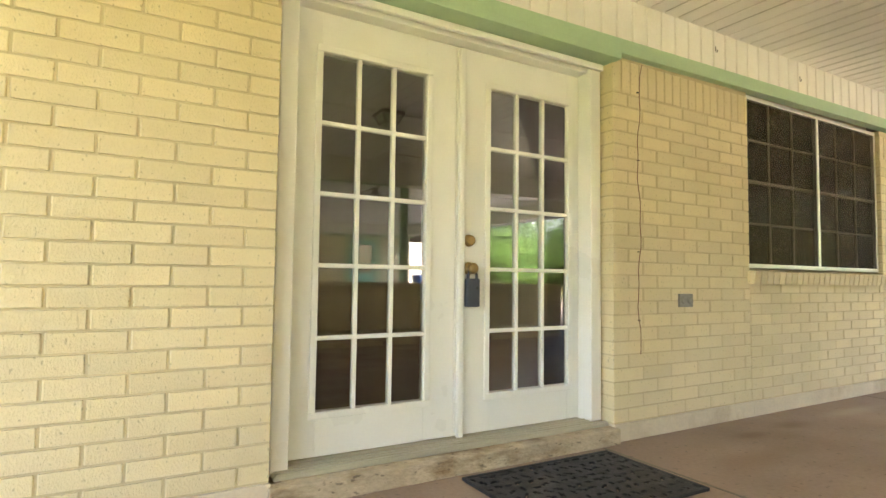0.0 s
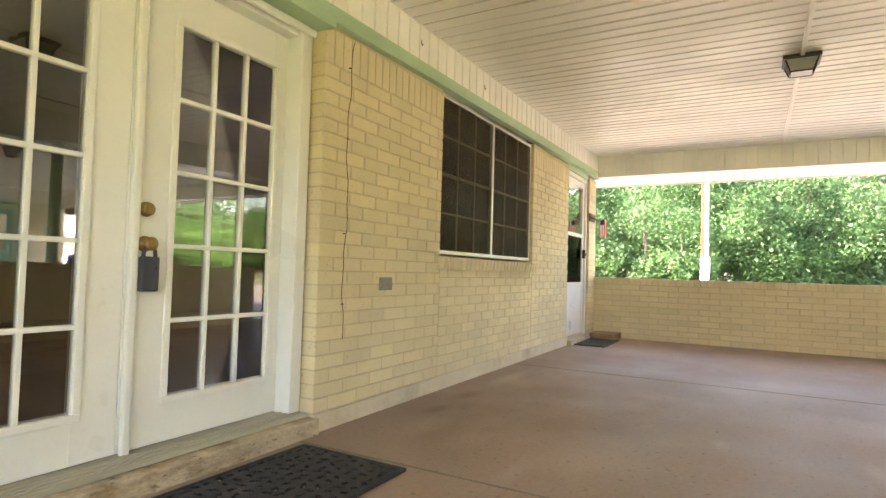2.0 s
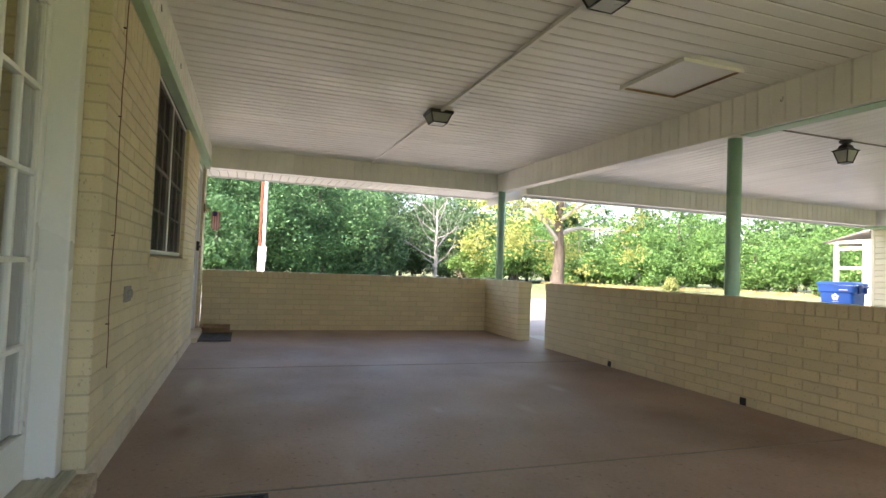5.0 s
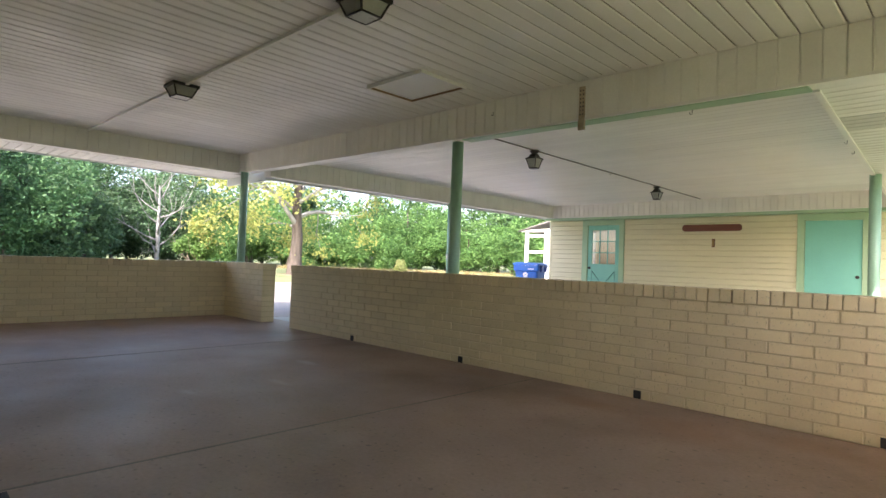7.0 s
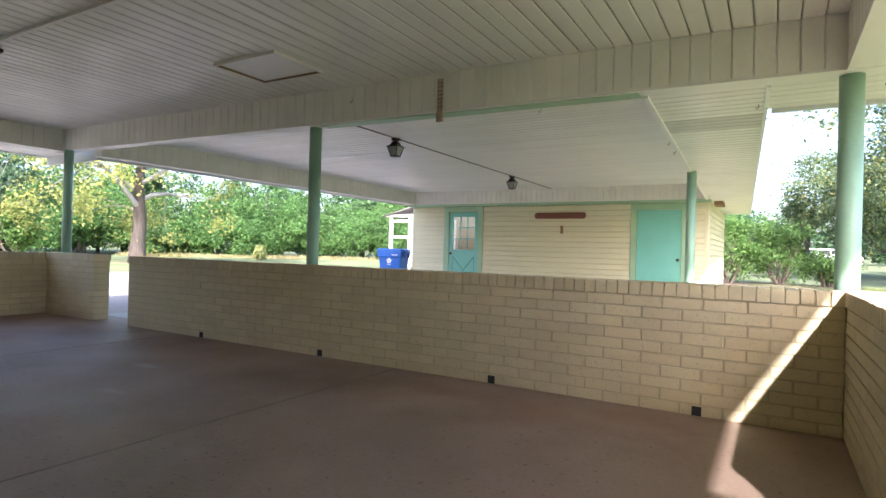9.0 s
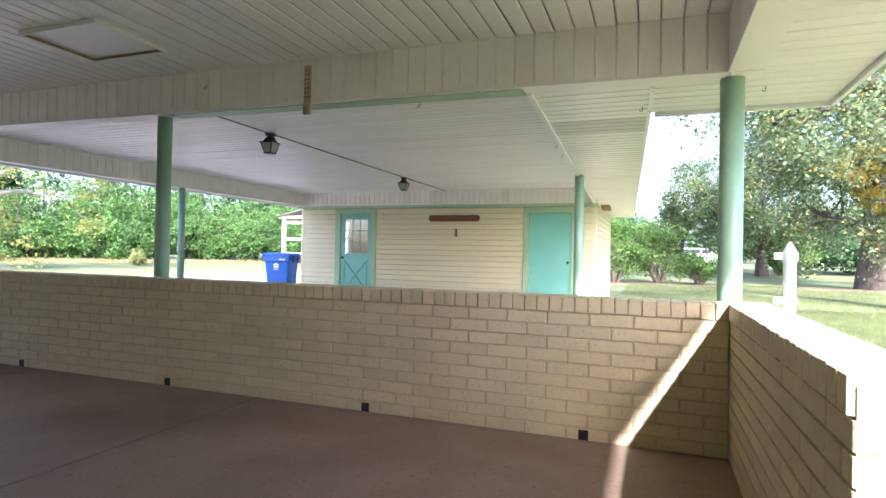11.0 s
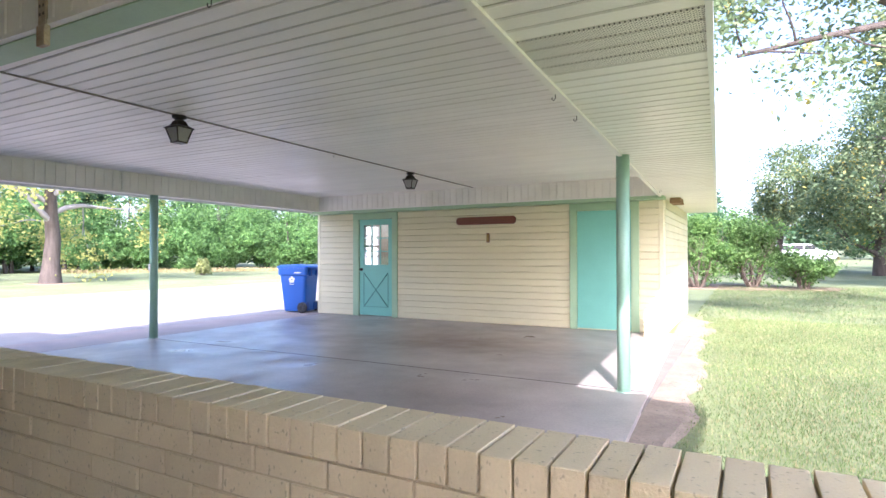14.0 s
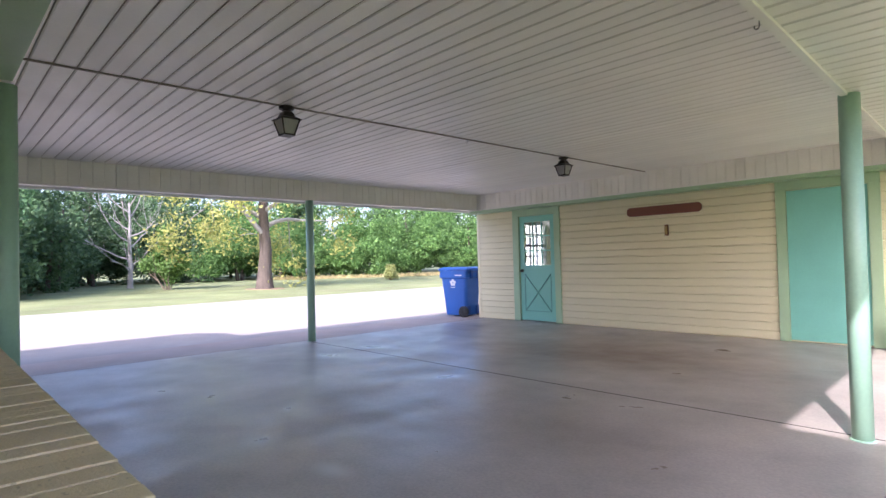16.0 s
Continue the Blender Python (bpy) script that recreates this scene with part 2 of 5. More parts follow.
FROST = surface("frosted_lamp_glass", (0.55, 0.55, 0.50), 0.35, 0.08, 12, 90, 0.1)
def add_stains(m, spots):
    """Old spills on a floor: uneven ovals (x, y, half-width, half-depth, colour, strength)."""
    t = m.node_tree
    N, L = t.nodes.new, t.links.new
    b = t.nodes["Principled BSDF"]
    g = N("ShaderNodeNewGeometry")
    nz = N("ShaderNodeTexNoise")
    nz.inputs["Scale"].default_value, nz.inputs["Detail"].default_value = 1.9, 3.0
    L(g.outputs["Position"], nz.inputs["Vector"])
    for x, y, rx, ry, c, k in spots:
        mp = N("ShaderNodeMapping")
        mp.vector_type = "POINT"
        mp.inputs["Location"].default_value = (-x / rx, -y / ry, 0)
        mp.inputs["Scale"].default_value = (1 / rx, 1 / ry, 0)
        L(g.outputs["Position"], mp.inputs[0])
        ln = N("ShaderNodeVectorMath")
        ln.operation = "LENGTH"
        L(mp.outputs[0], ln.inputs[0])
        ad = N("ShaderNodeMath")
        ad.operation = "MULTIPLY_ADD"
        L(nz.outputs[0], ad.inputs[0])
        ad.inputs[1].default_value = 0.9
        L(ln.outputs["Value"], ad.inputs[2])
        r = N("ShaderNodeMapRange")
        r.interpolation_type = "SMOOTHSTEP"
        r.inputs["From Min"].default_value, r.inputs["From Max"].default_value = 0.5, 1.55
        r.inputs["To Min"].default_value, r.inputs["To Max"].default_value = k, 0.0
        L(ad.outputs[0], r.inputs[0])
        mx = N("ShaderNodeMix")
        mx.data_type = "RGBA"
        L(r.outputs[0], mx.inputs[0])
        L(b.inputs["Base Color"].links[0].from_socket, mx.inputs[6])
        mx.inputs[7].default_value = (*c, 1)
        L(mx.outputs[2], b.inputs["Base Color"])


def mesh_material():
    """Fine woven screen: half open, half brown thread."""
    m = bpy.data.materials.new("brown_screen_mesh")
    m.use_nodes = True
    t = m.node_tree
    b = t.nodes["Principled BSDF"]
    b.inputs["Base Color"].default_value, b.inputs["Roughness"].default_value = (0.085, 0.066, 0.042, 1), 0.8
    b.inputs["Specular IOR Level"].default_value = 0.15
    o, mx = t.nodes.new("ShaderNodeBsdfTransparent"), t.nodes.new("ShaderNodeMixShader")
    mx.inputs[0].default_value = 0.36
    t.links.new(o.outputs[0], mx.inputs[1])
    t.links.new(b.outputs[0], mx.inputs[2])
    t.links.new(mx.outputs[0], t.nodes["Material Output"].inputs[0])
    return m


MESH = mesh_material()


def perforated_material():
    """Cream vinyl pierced by close rows of small dark holes."""
    m = bpy.data.materials.new("perforated_vinyl")
    m.use_nodes = True
    t = m.node_tree
    b = t.nodes["Principled BSDF"]
    b.inputs["Roughness"].default_value = 0.5
    g, mp, v, r = t.nodes.new("ShaderNodeNewGeometry"), t.nodes.new("ShaderNodeMapping"), t.nodes.new("ShaderNodeTexVoronoi"), t.nodes.new("ShaderNodeMapRange")
    mp.inputs["Scale"].default_value, mp.inputs["Rotation"].default_value = (1, 1, 0), (0, 0, radians(45))
    v.inputs["Scale"].default_value, v.inputs["Randomness"].default_value = 70.0, 0.1
    r.inputs["From Min"].default_value, r.inputs["From Max"].default_value = 0.22, 0.32
    mix = t.nodes.new("ShaderNodeMix")
    mix.data_type = "RGBA"
    mix.inputs[6].default_value, mix.inputs[7].default_value = (0.10, 0.09, 0.075, 1), (0.78, 0.75, 0.68, 1)
    t.links.new(g.outputs["Position"], mp.inputs[0])
    t.links.new(mp.outputs[0], v.inputs["Vector"])
    t.links.new(v.outputs["Distance"], r.inputs[0])
    t.links.new(r.outputs[0], mix.inputs[0])
    t.links.new(mix.outputs[2], b.inputs["Base Color"])
    return m


PERFORATED = perforated_material()
add_stains(CARPORT, STAINS_CARPORT)
add_stains(PATIO, STAINS_PATIO)
GLASS = glass_material("window_glass")
DARKGLASS = glass_material("screened_glass", 0.12, (0.55, 0.52, 0.46))
GREENS = leaf_material("green_leaves", (0.036, 0.102, 0.039), (0.12, 0.225, 0.095), None, 0.0, 0.32)
DEEPGREENS = leaf_material("deep_green_leaves", (0.05, 0.108, 0.048), (0.125, 0.205, 0.092))
YELLOWS = leaf_material("yellowing_leaves", (0.27, 0.32, 0.09), (0.52, 0.50, 0.16), None, 0.0, 0.48)
TURNING = leaf_material("turning_oak_leaves", (0.30, 0.30, 0.06), (0.58, 0.46, 0.09), (0.55, 0.28, 0.05), 0.2, 0.42)
OAKLEAF = leaf_material("oak_leaves", (0.09, 0.145, 0.07), (0.25, 0.31, 0.145), (0.48, 0.40, 0.10), 0.07, 0.35)
# Lighter greens carry the scrub's sunlit brightness in the leaf colour.
BRIGHTSCRUB = leaf_material("scrub_leaves_painted_sunlit", (0.055, 0.135, 0.04), (0.19, 0.33, 0.095), None, 0.0, 0.38)
BRIGHTS = leaf_material("bright_shrub_leaves", (0.09, 0.18, 0.045), (0.22, 0.36, 0.10), None, 0.0, 0.38)
PAMPAS = leaf_material("pale_green_blades", (0.26, 0.30, 0.10), (0.46, 0.48, 0.20))
DRYGRASS = leaf_material("dry_grass_blades", (0.30, 0.25, 0.11), (0.52, 0.45, 0.24))
BLADES = leaf_material("grass_blades", (0.085, 0.135, 0.04), (0.215, 0.285, 0.098), (0.37, 0.32, 0.17), 0.28, 0.4)
LAMPGLOW = bpy.data.materials.new("lit_lamp_glass")
LAMPGLOW.use_nodes = True
LAMPGLOW.node_tree.nodes["Principled BSDF"].inputs["Emission Color"].default_value = (1.0, 0.72, 0.38, 1)
LAMPGLOW.node_tree.nodes["Principled BSDF"].inputs["Emission Strength"].default_value = 5.0


# ---- builders ----
def mesh_of(name, bm, m):
    me = bpy.data.meshes.new(name)
    bm.to_mesh(me)
    bm.free()
    if m:
        me.materials.append(m)
    return me


def box(lo, hi, bevel=0.0, bm=None):
    """A block from corner to corner, its edges rounded by bevel; into bm if one is given."""
    b = bmesh.new()
    bmesh.ops.create_cube(b, size=1)
    for v in b.verts:
        v.co = Vector([lo[i] + (v.co[i] + 0.5) * (hi[i] - lo[i]) for i in range(3)])
    if bevel:
        bmesh.ops.bevel(b, geom=b.edges[:], offset=bevel, segments=2, affect="EDGES", profile=0.6)
    if bm is None:
        return b
    tmp = bpy.data.meshes.new("tmp")
    b.to_mesh(tmp)
    b.free()
    bm.from_mesh(tmp)
    bpy.data.meshes.remove(tmp)
    return bm


def rod(bm, pts, radii, n=8, cap=True):
    """A tapered tube along points."""
    rings = []
    for i, p in enumerate(pts):
        p = Vector(p)
        a, z = Vector(pts[max(i - 1, 0)]), Vector(pts[min(i + 1, len(pts) - 1)])
        d = (z - a).normalized()
        u = d.orthogonal().normalized() if abs(d.z) < 0.95 else Vector((1, 0, 0))
        u = (u - d * u.dot(d)).normalized()
        w = d.cross(u)
        rings.append([bm.verts.new(p + radii[i] * (math.cos(k * math.tau / n) * u + math.sin(k * math.tau / n) * w)) for k in range(n)])
    for a, z in zip(rings, rings[1:]):
        for k in range(n):
            bm.faces.new((a[k], a[(k + 1) % n], z[(k + 1) % n], z[k])).smooth = True
    if cap:
        bm.faces.new(rings[0][::-1])
        bm.faces.new(rings[-1])
    return bm


def lathe(bm, profile, at=(0, 0, 0), n=20):
    """Turned shape about the z axis through at, from (radius, height) pairs."""
    return rod_rings(bm, [[(at[0] + r * math.cos(k * math.tau / n), at[1] + r * math.sin(k * math.tau / n), at[2] + z) for k in range(n)] for r, z in profile])


def rod_rings(bm, rings):
    rows = [[bm.verts.new(p) for p in ring] for ring in rings]
    n = len(rows[0])
    for a, z in zip(rows, rows[1:]):
        for k in range(n):
            bm.faces.new((a[k], a[(k + 1) % n], z[(k + 1) % n], z[k]))
    bm.faces.new(rows[0][::-1])
    bm.faces.new(rows[-1])
    return bm


def part(name, bm, m, parent, label=""):
    ob = new(name, bm if isinstance(bm, bpy.types.Mesh) else mesh_of(name, bm, m))
    ob.parent = parent
    return tagged(ob, label)


def thing(name, label, category, at=(0, 0, 0), group="", kind="", turn=0.0):
    e = new(name)
    e.empty_display_size = 0.1
    e.matrix_basis = pose(*at, 0, 0, turn)
    return tagged(e, label, category, group, kind)


def solid(name, bm, m, label="", category="", kind="structure"):
    return tagged(new(name, mesh_of(name, bm, m)), label, category, "", kind)


# ---- ground ----
def ground_height(x, y):
    far = max(0.0, math.hypot(x - 3, y + 3) - 28)
    return -0.07 + 0.004 * far + 0.016 * max(0.0, -y - 30) * max(0.0, min(1.0, (14 - x) / 10))


def build_ground():
    bm = bmesh.new()
    bmesh.ops.create_grid(bm, x_segments=60, y_segments=60, size=160)
    for v in bm.verts:
        v.co.z = ground_height(v.co.x, v.co.y)
    solid("ground", bm, LAWN, "mown green lawn with dry patches", "lawn")


build_ground()
solid("driveway", box((8.74, -24, -0.2), (19.0, 9, -0.03), 0.01), DRIVE, "pale sunlit concrete driveway", "driveway")
solid("apron_joint", box((8.715, -13, -0.2), (8.745, 9, -0.034)), JOINT, "dark joint between apron and driveway", "joint")
solid("apron", box((7.62, -13, -0.2), (8.72, -1.55, -0.012), 0.006), APRON, "pale concrete strip before the carport", "apron")

floor = solid("floor", box((-1.5, -1.55, -0.25), (9.0, 3.3, -0.02)), GROOVE, "brown stained concrete patio floor", "floor")
for x0, x1 in ((-1.5, 2.331), (2.345, 5.241), (5.257, 9.0)):
    part("slab", box((x0, -1.56, -0.03), (x1, 3.3, 0.0), 0.004), PATIO, floor)
for x in (2.338, 5.249):
    part("joint_filler", box((x - 0.007, -1.55, -0.015), (x + 0.007, 3.04, 0.0008)), GROOVE, floor)
carport_floor = solid("carport_floor", box((0.35, -9.5, -0.25), (7.6, -1.6, -0.03)), GROOVE, "worn grey concrete carport floor with stains", "floor")
for y0, y1 in ((-5.432, -1.57), (-9.6, -5.448)):
    bm = bmesh.new()
    rows = [[bm.verts.new((x, y, z)) for x, y in ((0.28 - 0.045 * (y0 + 3.3), y0), (7.6, y0), (7.6, y1), (0.28 - 0.045 * (y1 + 3.3), y1))] for z in (-0.2, -0.004)]
    bm.faces.new(rows[0][::-1])
    bm.faces.new(rows[1])
    for k in range(4):
        bm.faces.new((rows[0][k], rows[0][(k + 1) % 4], rows[1][(k + 1) % 4], rows[1][k]))
    part("slab", bm, CARPORT, carport_floor)


part("joint_filler", box((0.40, -5.448, -0.02), (7.59, -5.432, -0.0030)), JOINT, carport_floor)
part("joint_filler", box((7.596, -9.5, -0.03), (7.624, -1.56, -0.006)), JOINT, carport_floor)

# ---- roof, ceilings and beams ----
Y_HOUSE, Y_LOW, X_SIDE, X_FAR = 3.09, -1.15, -0.74, 8.2
def beam_low(x):
    return 2.135 + 0.013 * (x + 0.5)


def ceil_z(x):
    return 2.468 + 0.008 * (x + 0.5)


def plank_ceiling(name, x0, x1, y0, y1, along, zf, label, pitch=0.125, joint=None):
    """Vinyl planks side by side with open grooves, over a backing coloured for groove shade; joint: a gap across them.
    """
    bm = bmesh.new()
    a0, a1 = (x0, x1) if along == "y" else (y0, y1)
    b0, b1 = (y0, y1) if along == "y" else (x0, x1)
    spans = [(b0, b1)] if joint is None else [(b0, joint - 0.004), (joint + 0.004, b1)]
    n = max(1, round((a1 - a0) / pitch))
    w = (a1 - a0) / n
    for i in range(n):
        p0, p1 = a0 + i * w + 0.004, a0 + (i + 1) * w - 0.004
        for s0, s1 in spans:
            dz = random.uniform(-0.0012, 0.0012)
            sag = random.uniform(0.0, 0.002)
            q = ((p0, s0), (p0 + 0.008, s0), (p1 - 0.008, s0), (p1, s0))
            ring0 = [(a, s0, h) for (a, _), h in zip(q, (0.006, 0, sag, 0.006))]
            ring1 = [(a, s1, h) for (a, _), h in zip(q, (0.006, 0, sag, 0.006))]
            v0 = [bm.verts.new(Vector((a, b, h)) if along == "y" else Vector((b, a, h))) for a, b, h in ring0]
            v1 = [bm.verts.new(Vector((a, b, h)) if along == "y" else Vector((b, a, h))) for a, b, h in ring1]
            for v in v0 + v1:
                v.co.z += zf(v.co.x) + dz
            for k in range(3):
                f = (v0[k], v0[k + 1], v1[k + 1], v1[k])
                bm.faces.new(f if along == "x" else f[::-1])
    ob = solid(name, bm, VINYL, label, "ceiling")
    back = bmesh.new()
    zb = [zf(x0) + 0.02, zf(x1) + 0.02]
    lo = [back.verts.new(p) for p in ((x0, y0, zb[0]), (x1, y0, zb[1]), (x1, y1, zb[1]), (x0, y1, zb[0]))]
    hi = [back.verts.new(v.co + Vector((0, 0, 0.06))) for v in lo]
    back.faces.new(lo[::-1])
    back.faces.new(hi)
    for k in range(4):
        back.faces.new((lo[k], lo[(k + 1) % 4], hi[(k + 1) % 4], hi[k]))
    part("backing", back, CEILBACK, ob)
    return ob


def level(z):
    return lambda x: z


plank_ceiling("ceiling_patio", X_SIDE, X_FAR, -1.30, Y_HOUSE - 0.03, "y", ceil_z, "cream vinyl plank patio ceiling", joint=0.80)
plank_ceiling("ceiling_carport", 0.42, 7.5, -9.22, -1.45, "x", level(2.46), "off-white vinyl plank carport ceiling", joint=None)
plank_ceiling("soffit_side", X_SIDE - 0.70, X_SIDE - 0.17, -2.2, 4.2, "x", level(2.15), "cream vinyl eave soffit", joint=None)
plank_ceiling("soffit_corner", X_SIDE - 0.17, -0.30, -2.2, -1.46, "x", level(2.15), "cream vinyl eave soffit", joint=None)
plank_ceiling("soffit_far", X_FAR + 0.2, X_FAR + 0.85, -1.5, 4.2, "x", level(2.245), "cream vinyl eave soffit", joint=None)


def slanted_soffit():
    """The carport's side eave, whose edge runs a little askew to the patio."""
    bm = bmesh.new()
    n = 96
    for i in range(n):
        ya, yb = -1.46 - i * 0.125 - 0.004, -1.46 - (i + 1) * 0.125 + 0.004
        v = []
        for y, h in ((ya, 0.006), (ya - 0.008, 0.0), (yb + 0.008, 0.001), (yb, 0.006)):
            v.append([bm.verts.new((x - 0.04 * (y + 1.45), y, 2.15 + h)) for x in (-0.32, 0.44)])
        for a, b in zip(v, v[1:]):
            bm.faces.new((a[0], a[1], b[1], b[0]))
    ob = solid("soffit_carport", bm, VINYL, "cream vinyl eave soffit with a perforated vent strip", "ceiling")
    ob.data.materials.append(PERFORATED)
    for k in range(7 * 3, 11 * 3):
        ob.data.polygons[k].material_index = 1
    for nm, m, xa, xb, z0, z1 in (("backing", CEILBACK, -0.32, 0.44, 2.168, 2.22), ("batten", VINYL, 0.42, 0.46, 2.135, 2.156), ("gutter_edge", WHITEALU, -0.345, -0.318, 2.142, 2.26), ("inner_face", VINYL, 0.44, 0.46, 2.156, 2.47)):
        b = bmesh.new()
        r = [[b.verts.new((x - 0.04 * (y + 1.45), y, z)) for x, y in ((xa, -13.46), (xb, -13.46), (xb, -1.46), (xa, -1.46))] for z in (z0, z1)]
        b.faces.new(r[0][::-1])
        b.faces.new(r[1])
        for k in range(4):
            b.faces.new((r[0][k], r[0][(k + 1) % 4], r[1][(k + 1) % 4], r[1][k]))
        part(nm, b, m, ob)
    return ob


slanted_soffit()
for nm, lo, hi in (("roof_patio", (-0.92, -1.45, 2.60), (8.42, 9.4, 2.70)), ("roof_carport", (0.30, -13.6, 2.60), (7.70, -1.455, 2.66))):
    solid(nm, box(lo, hi), SHINGLE, "grey shingled roof deck", "roof")


def roof_slope(nm, quad):
    """A sloping strip of roof between the eave and the deck."""
    bm = bmesh.new()
    lo = [bm.verts.new(p) for p in quad]
    hi = [bm.verts.new((p[0], p[1], p[2] + 0.03)) for p in quad]
    bm.faces.new(lo[::-1])
    bm.faces.new(hi)
    for k in range(4):
        bm.faces.new((lo[k], lo[(k + 1) % 4], hi[(k + 1) % 4], hi[k]))
    bmesh.ops.recalc_face_normals(bm, faces=bm.faces[:])
    solid(nm, bm, SHINGLE, "grey shingled roof slope", "roof")


roof_slope("roof_slope_side", ((-1.475, -2.23, 2.262), (-1.475, 9.4, 2.262), (-0.93, 9.4, 2.60), (-0.93, -1.46, 2.60)))
roof_slope("roof_slope_corner", ((-1.475, -2.24, 2.263), (-0.345, -2.24, 2.263), (-0.345, -1.46, 2.61), (-0.93, -1.46, 2.61)))
roof_slope("roof_slope_far", ((9.085, -1.5, 2.262), (9.085, 9.4, 2.262), (8.43, 9.4, 2.60), (8.43, -1.5, 2.60)))
roof_slope("roof_slope_lawn", ((0.14, -13.5, 2.262), (-0.345, -1.46, 2.262), (0.31, -1.46, 2.60), (0.31, -13.5, 2.60)))
solid("beam_end_cap", box((-0.912, -1.452, 2.128), (-0.744, -1.302, 2.55), 0.003), VINYL, "cream vinyl beam end", "beam")
for nm, lo, hi in (("fascia_side", (-1.475, -2.2, 2.12), (-1.445, 4.2, 2.262)), ("fascia_corner", (-1.47, -2.235, 2.12), (-0.34, -2.205, 2.262)),
                   ("fascia_far", (9.055, -1.5, 2.23), (9.085, 4.2, 2.262)), ("fascia_drive", (7.705, -13.5, 2.13), (7.73, -1.52, 2.62)), ("fascia_drive_end", (7.735, -1.53, 2.12), (9.08, -1.505, 2.262))):
    solid(nm, box(lo, hi, 0.003), WHITEALU, "white aluminium eave fascia", "fascia")


def panel_mesh(h):
    """One upright fascia plank: its face to -y, 1 wide, h high."""
    bm = bmesh.new()
    prof = ((-0.5, -0.004), (-0.47, -0.006), (-0.455, -0.012), (-0.43, -0.012), (-0.41, -0.0095), (0.44, -0.0095), (0.47, -0.008), (0.5, -0.002))
    rows = [[bm.verts.new((x, y, z)) for x, y in prof] for z in (0, h)]
    for k in range(len(prof) - 1):
        bm.faces.new((rows[0][k], rows[0][k + 1], rows[1][k + 1], rows[1][k]))
    return mesh_of("panel", bm, PANEL)


def panelled_beam(name, p0, p1, face, z0, z1, thick, label, pitch=0.125, under=None):
    """A beam cased in upright vinyl panels on the face that looks along face; z0, z1: heights by x."""
    horizontal = abs(p1[0] - p0[0]) > abs(p1[1] - p0[1])
    length = math.hypot(p1[0] - p0[0], p1[1] - p0[1])
    f = Vector((*face, 0))
    bm = bmesh.new()
    r = []
    for p in (p0, p1):
        a, b = Vector((*p, 0)), Vector((*p, 0)) - f * thick
        r.append([bm.verts.new((q.x, q.y, z)) for q, z in ((a, z0(p[0])), (b, z0(p[0])), (b, z1(p[0]) + 0.03), (a, z1(p[0]) + 0.03))])
    for k in range(4):
        bm.faces.new((r[0][k], r[0][(k + 1) % 4], r[1][(k + 1) % 4], r[1][k]))
    bm.faces.new(r[0][::-1])
    bm.faces.new(r[1])
    bmesh.ops.recalc_face_normals(bm, faces=bm.faces[:])
    ob = solid(name, bm, VINYL, label, "beam")
    n = round(length / pitch)
    h = z1(p0[0]) - z0(p0[0])
    me = panel_mesh(1.0)
    ang = math.atan2(f.y, f.x) + math.pi / 2
    for i in range(n):
        u = (i + 0.5) / n
        x, y = p0[0] + (p1[0] - p0[0]) * u, p0[1] + (p1[1] - p0[1]) * u
        o = part("panel", me, None, ob)
        o.matrix_basis = Matrix.LocRotScale((x + f.x * 0.002, y + f.y * 0.002, z0(x) + 0.012), Euler((0, 0, ang)), (length / n * 0.985, 1, z1(x) - z0(x) - 0.012))
    lip = bmesh.new()
    r = []
    for p in (p0, p1):
        a = Vector((*p, 0)) + f * 0.014
        b = a - f * 0.035
        r.append([lip.verts.new((q.x, q.y, z)) for q, z in ((a, z0(p[0]) - 0.006), (b, z0(p[0]) - 0.006), (b, z0(p[0]) + 0.014), (a, z0(p[0]) + 0.014))])
    for k in range(4):
        lip.faces.new((r[0][k], r[0][(k + 1) % 4], r[1][(k + 1) % 4], r[1][k]))
    lip.faces.new(r[0][::-1])
    lip.faces.new(r[1])
    bmesh.ops.recalc_face_normals(lip, faces=lip.faces[:])
    part("lip", lip, VINYL, ob)
    return ob


patio_beam = panelled_beam("beam_patio", (X_SIDE, -1.30), (X_FAR, -1.30), (0, 1), beam_low, ceil_z, 0.15, "cream vinyl-clad beam over the low wall")
b = bmesh.new()
box((0.46, -1.452, 2.136), (3.42, -1.318, 2.150), 0, b)
for v in b.verts:
    v.co.z = beam_low(v.co.x) - (0.012 if v.co.z < 2.143 else 0.001)
part("green_soffit_board", b, TRIM, patio_beam, "green painted board under the beam")
panelled_beam("beam_far", (X_FAR, Y_HOUSE - 0.03), (X_FAR, -1.30), (-1, 0), beam_low, ceil_z, 0.2, "cream vinyl-clad beam over the end wall")
panelled_beam("beam_side", (X_SIDE, -1.30), (X_SIDE, Y_HOUSE - 0.03), (1, 0), beam_low, ceil_z, 0.17, "cream vinyl-clad beam at the patio's open side")
panelled_beam("fascia_house", (X_FAR, Y_HOUSE - 0.03), (-0.92, Y_HOUSE - 0.03), (0, -1), lambda x: beam_low(x) + 0.06, ceil_z, 0.06, "cream vinyl fascia above the brick wall")
panelled_beam("beam_drive", (7.5, -1.46), (7.5, -9.22), (-1, 0), level(2.16), level(2.46), 0.2, "cream vinyl-clad carport beam")
panelled_beam("fascia_garage", (0.62, -9.22), (7.5, -9.22), (0, 1), level(2.16), level(2.46), 0.25, "cream vinyl fascia over the garage wall")
trim = solid("trim_house", box((-3.0, Y_HOUSE - 0.045, 2.13), (8.25, Y_HOUSE + 0.03, 2.215), 0.004), TRIM, "green painted trim board under the fascia", "trim")
for v in trim.data.vertices:
    v.co.z += 0.013 * (v.co.x + 0.5)
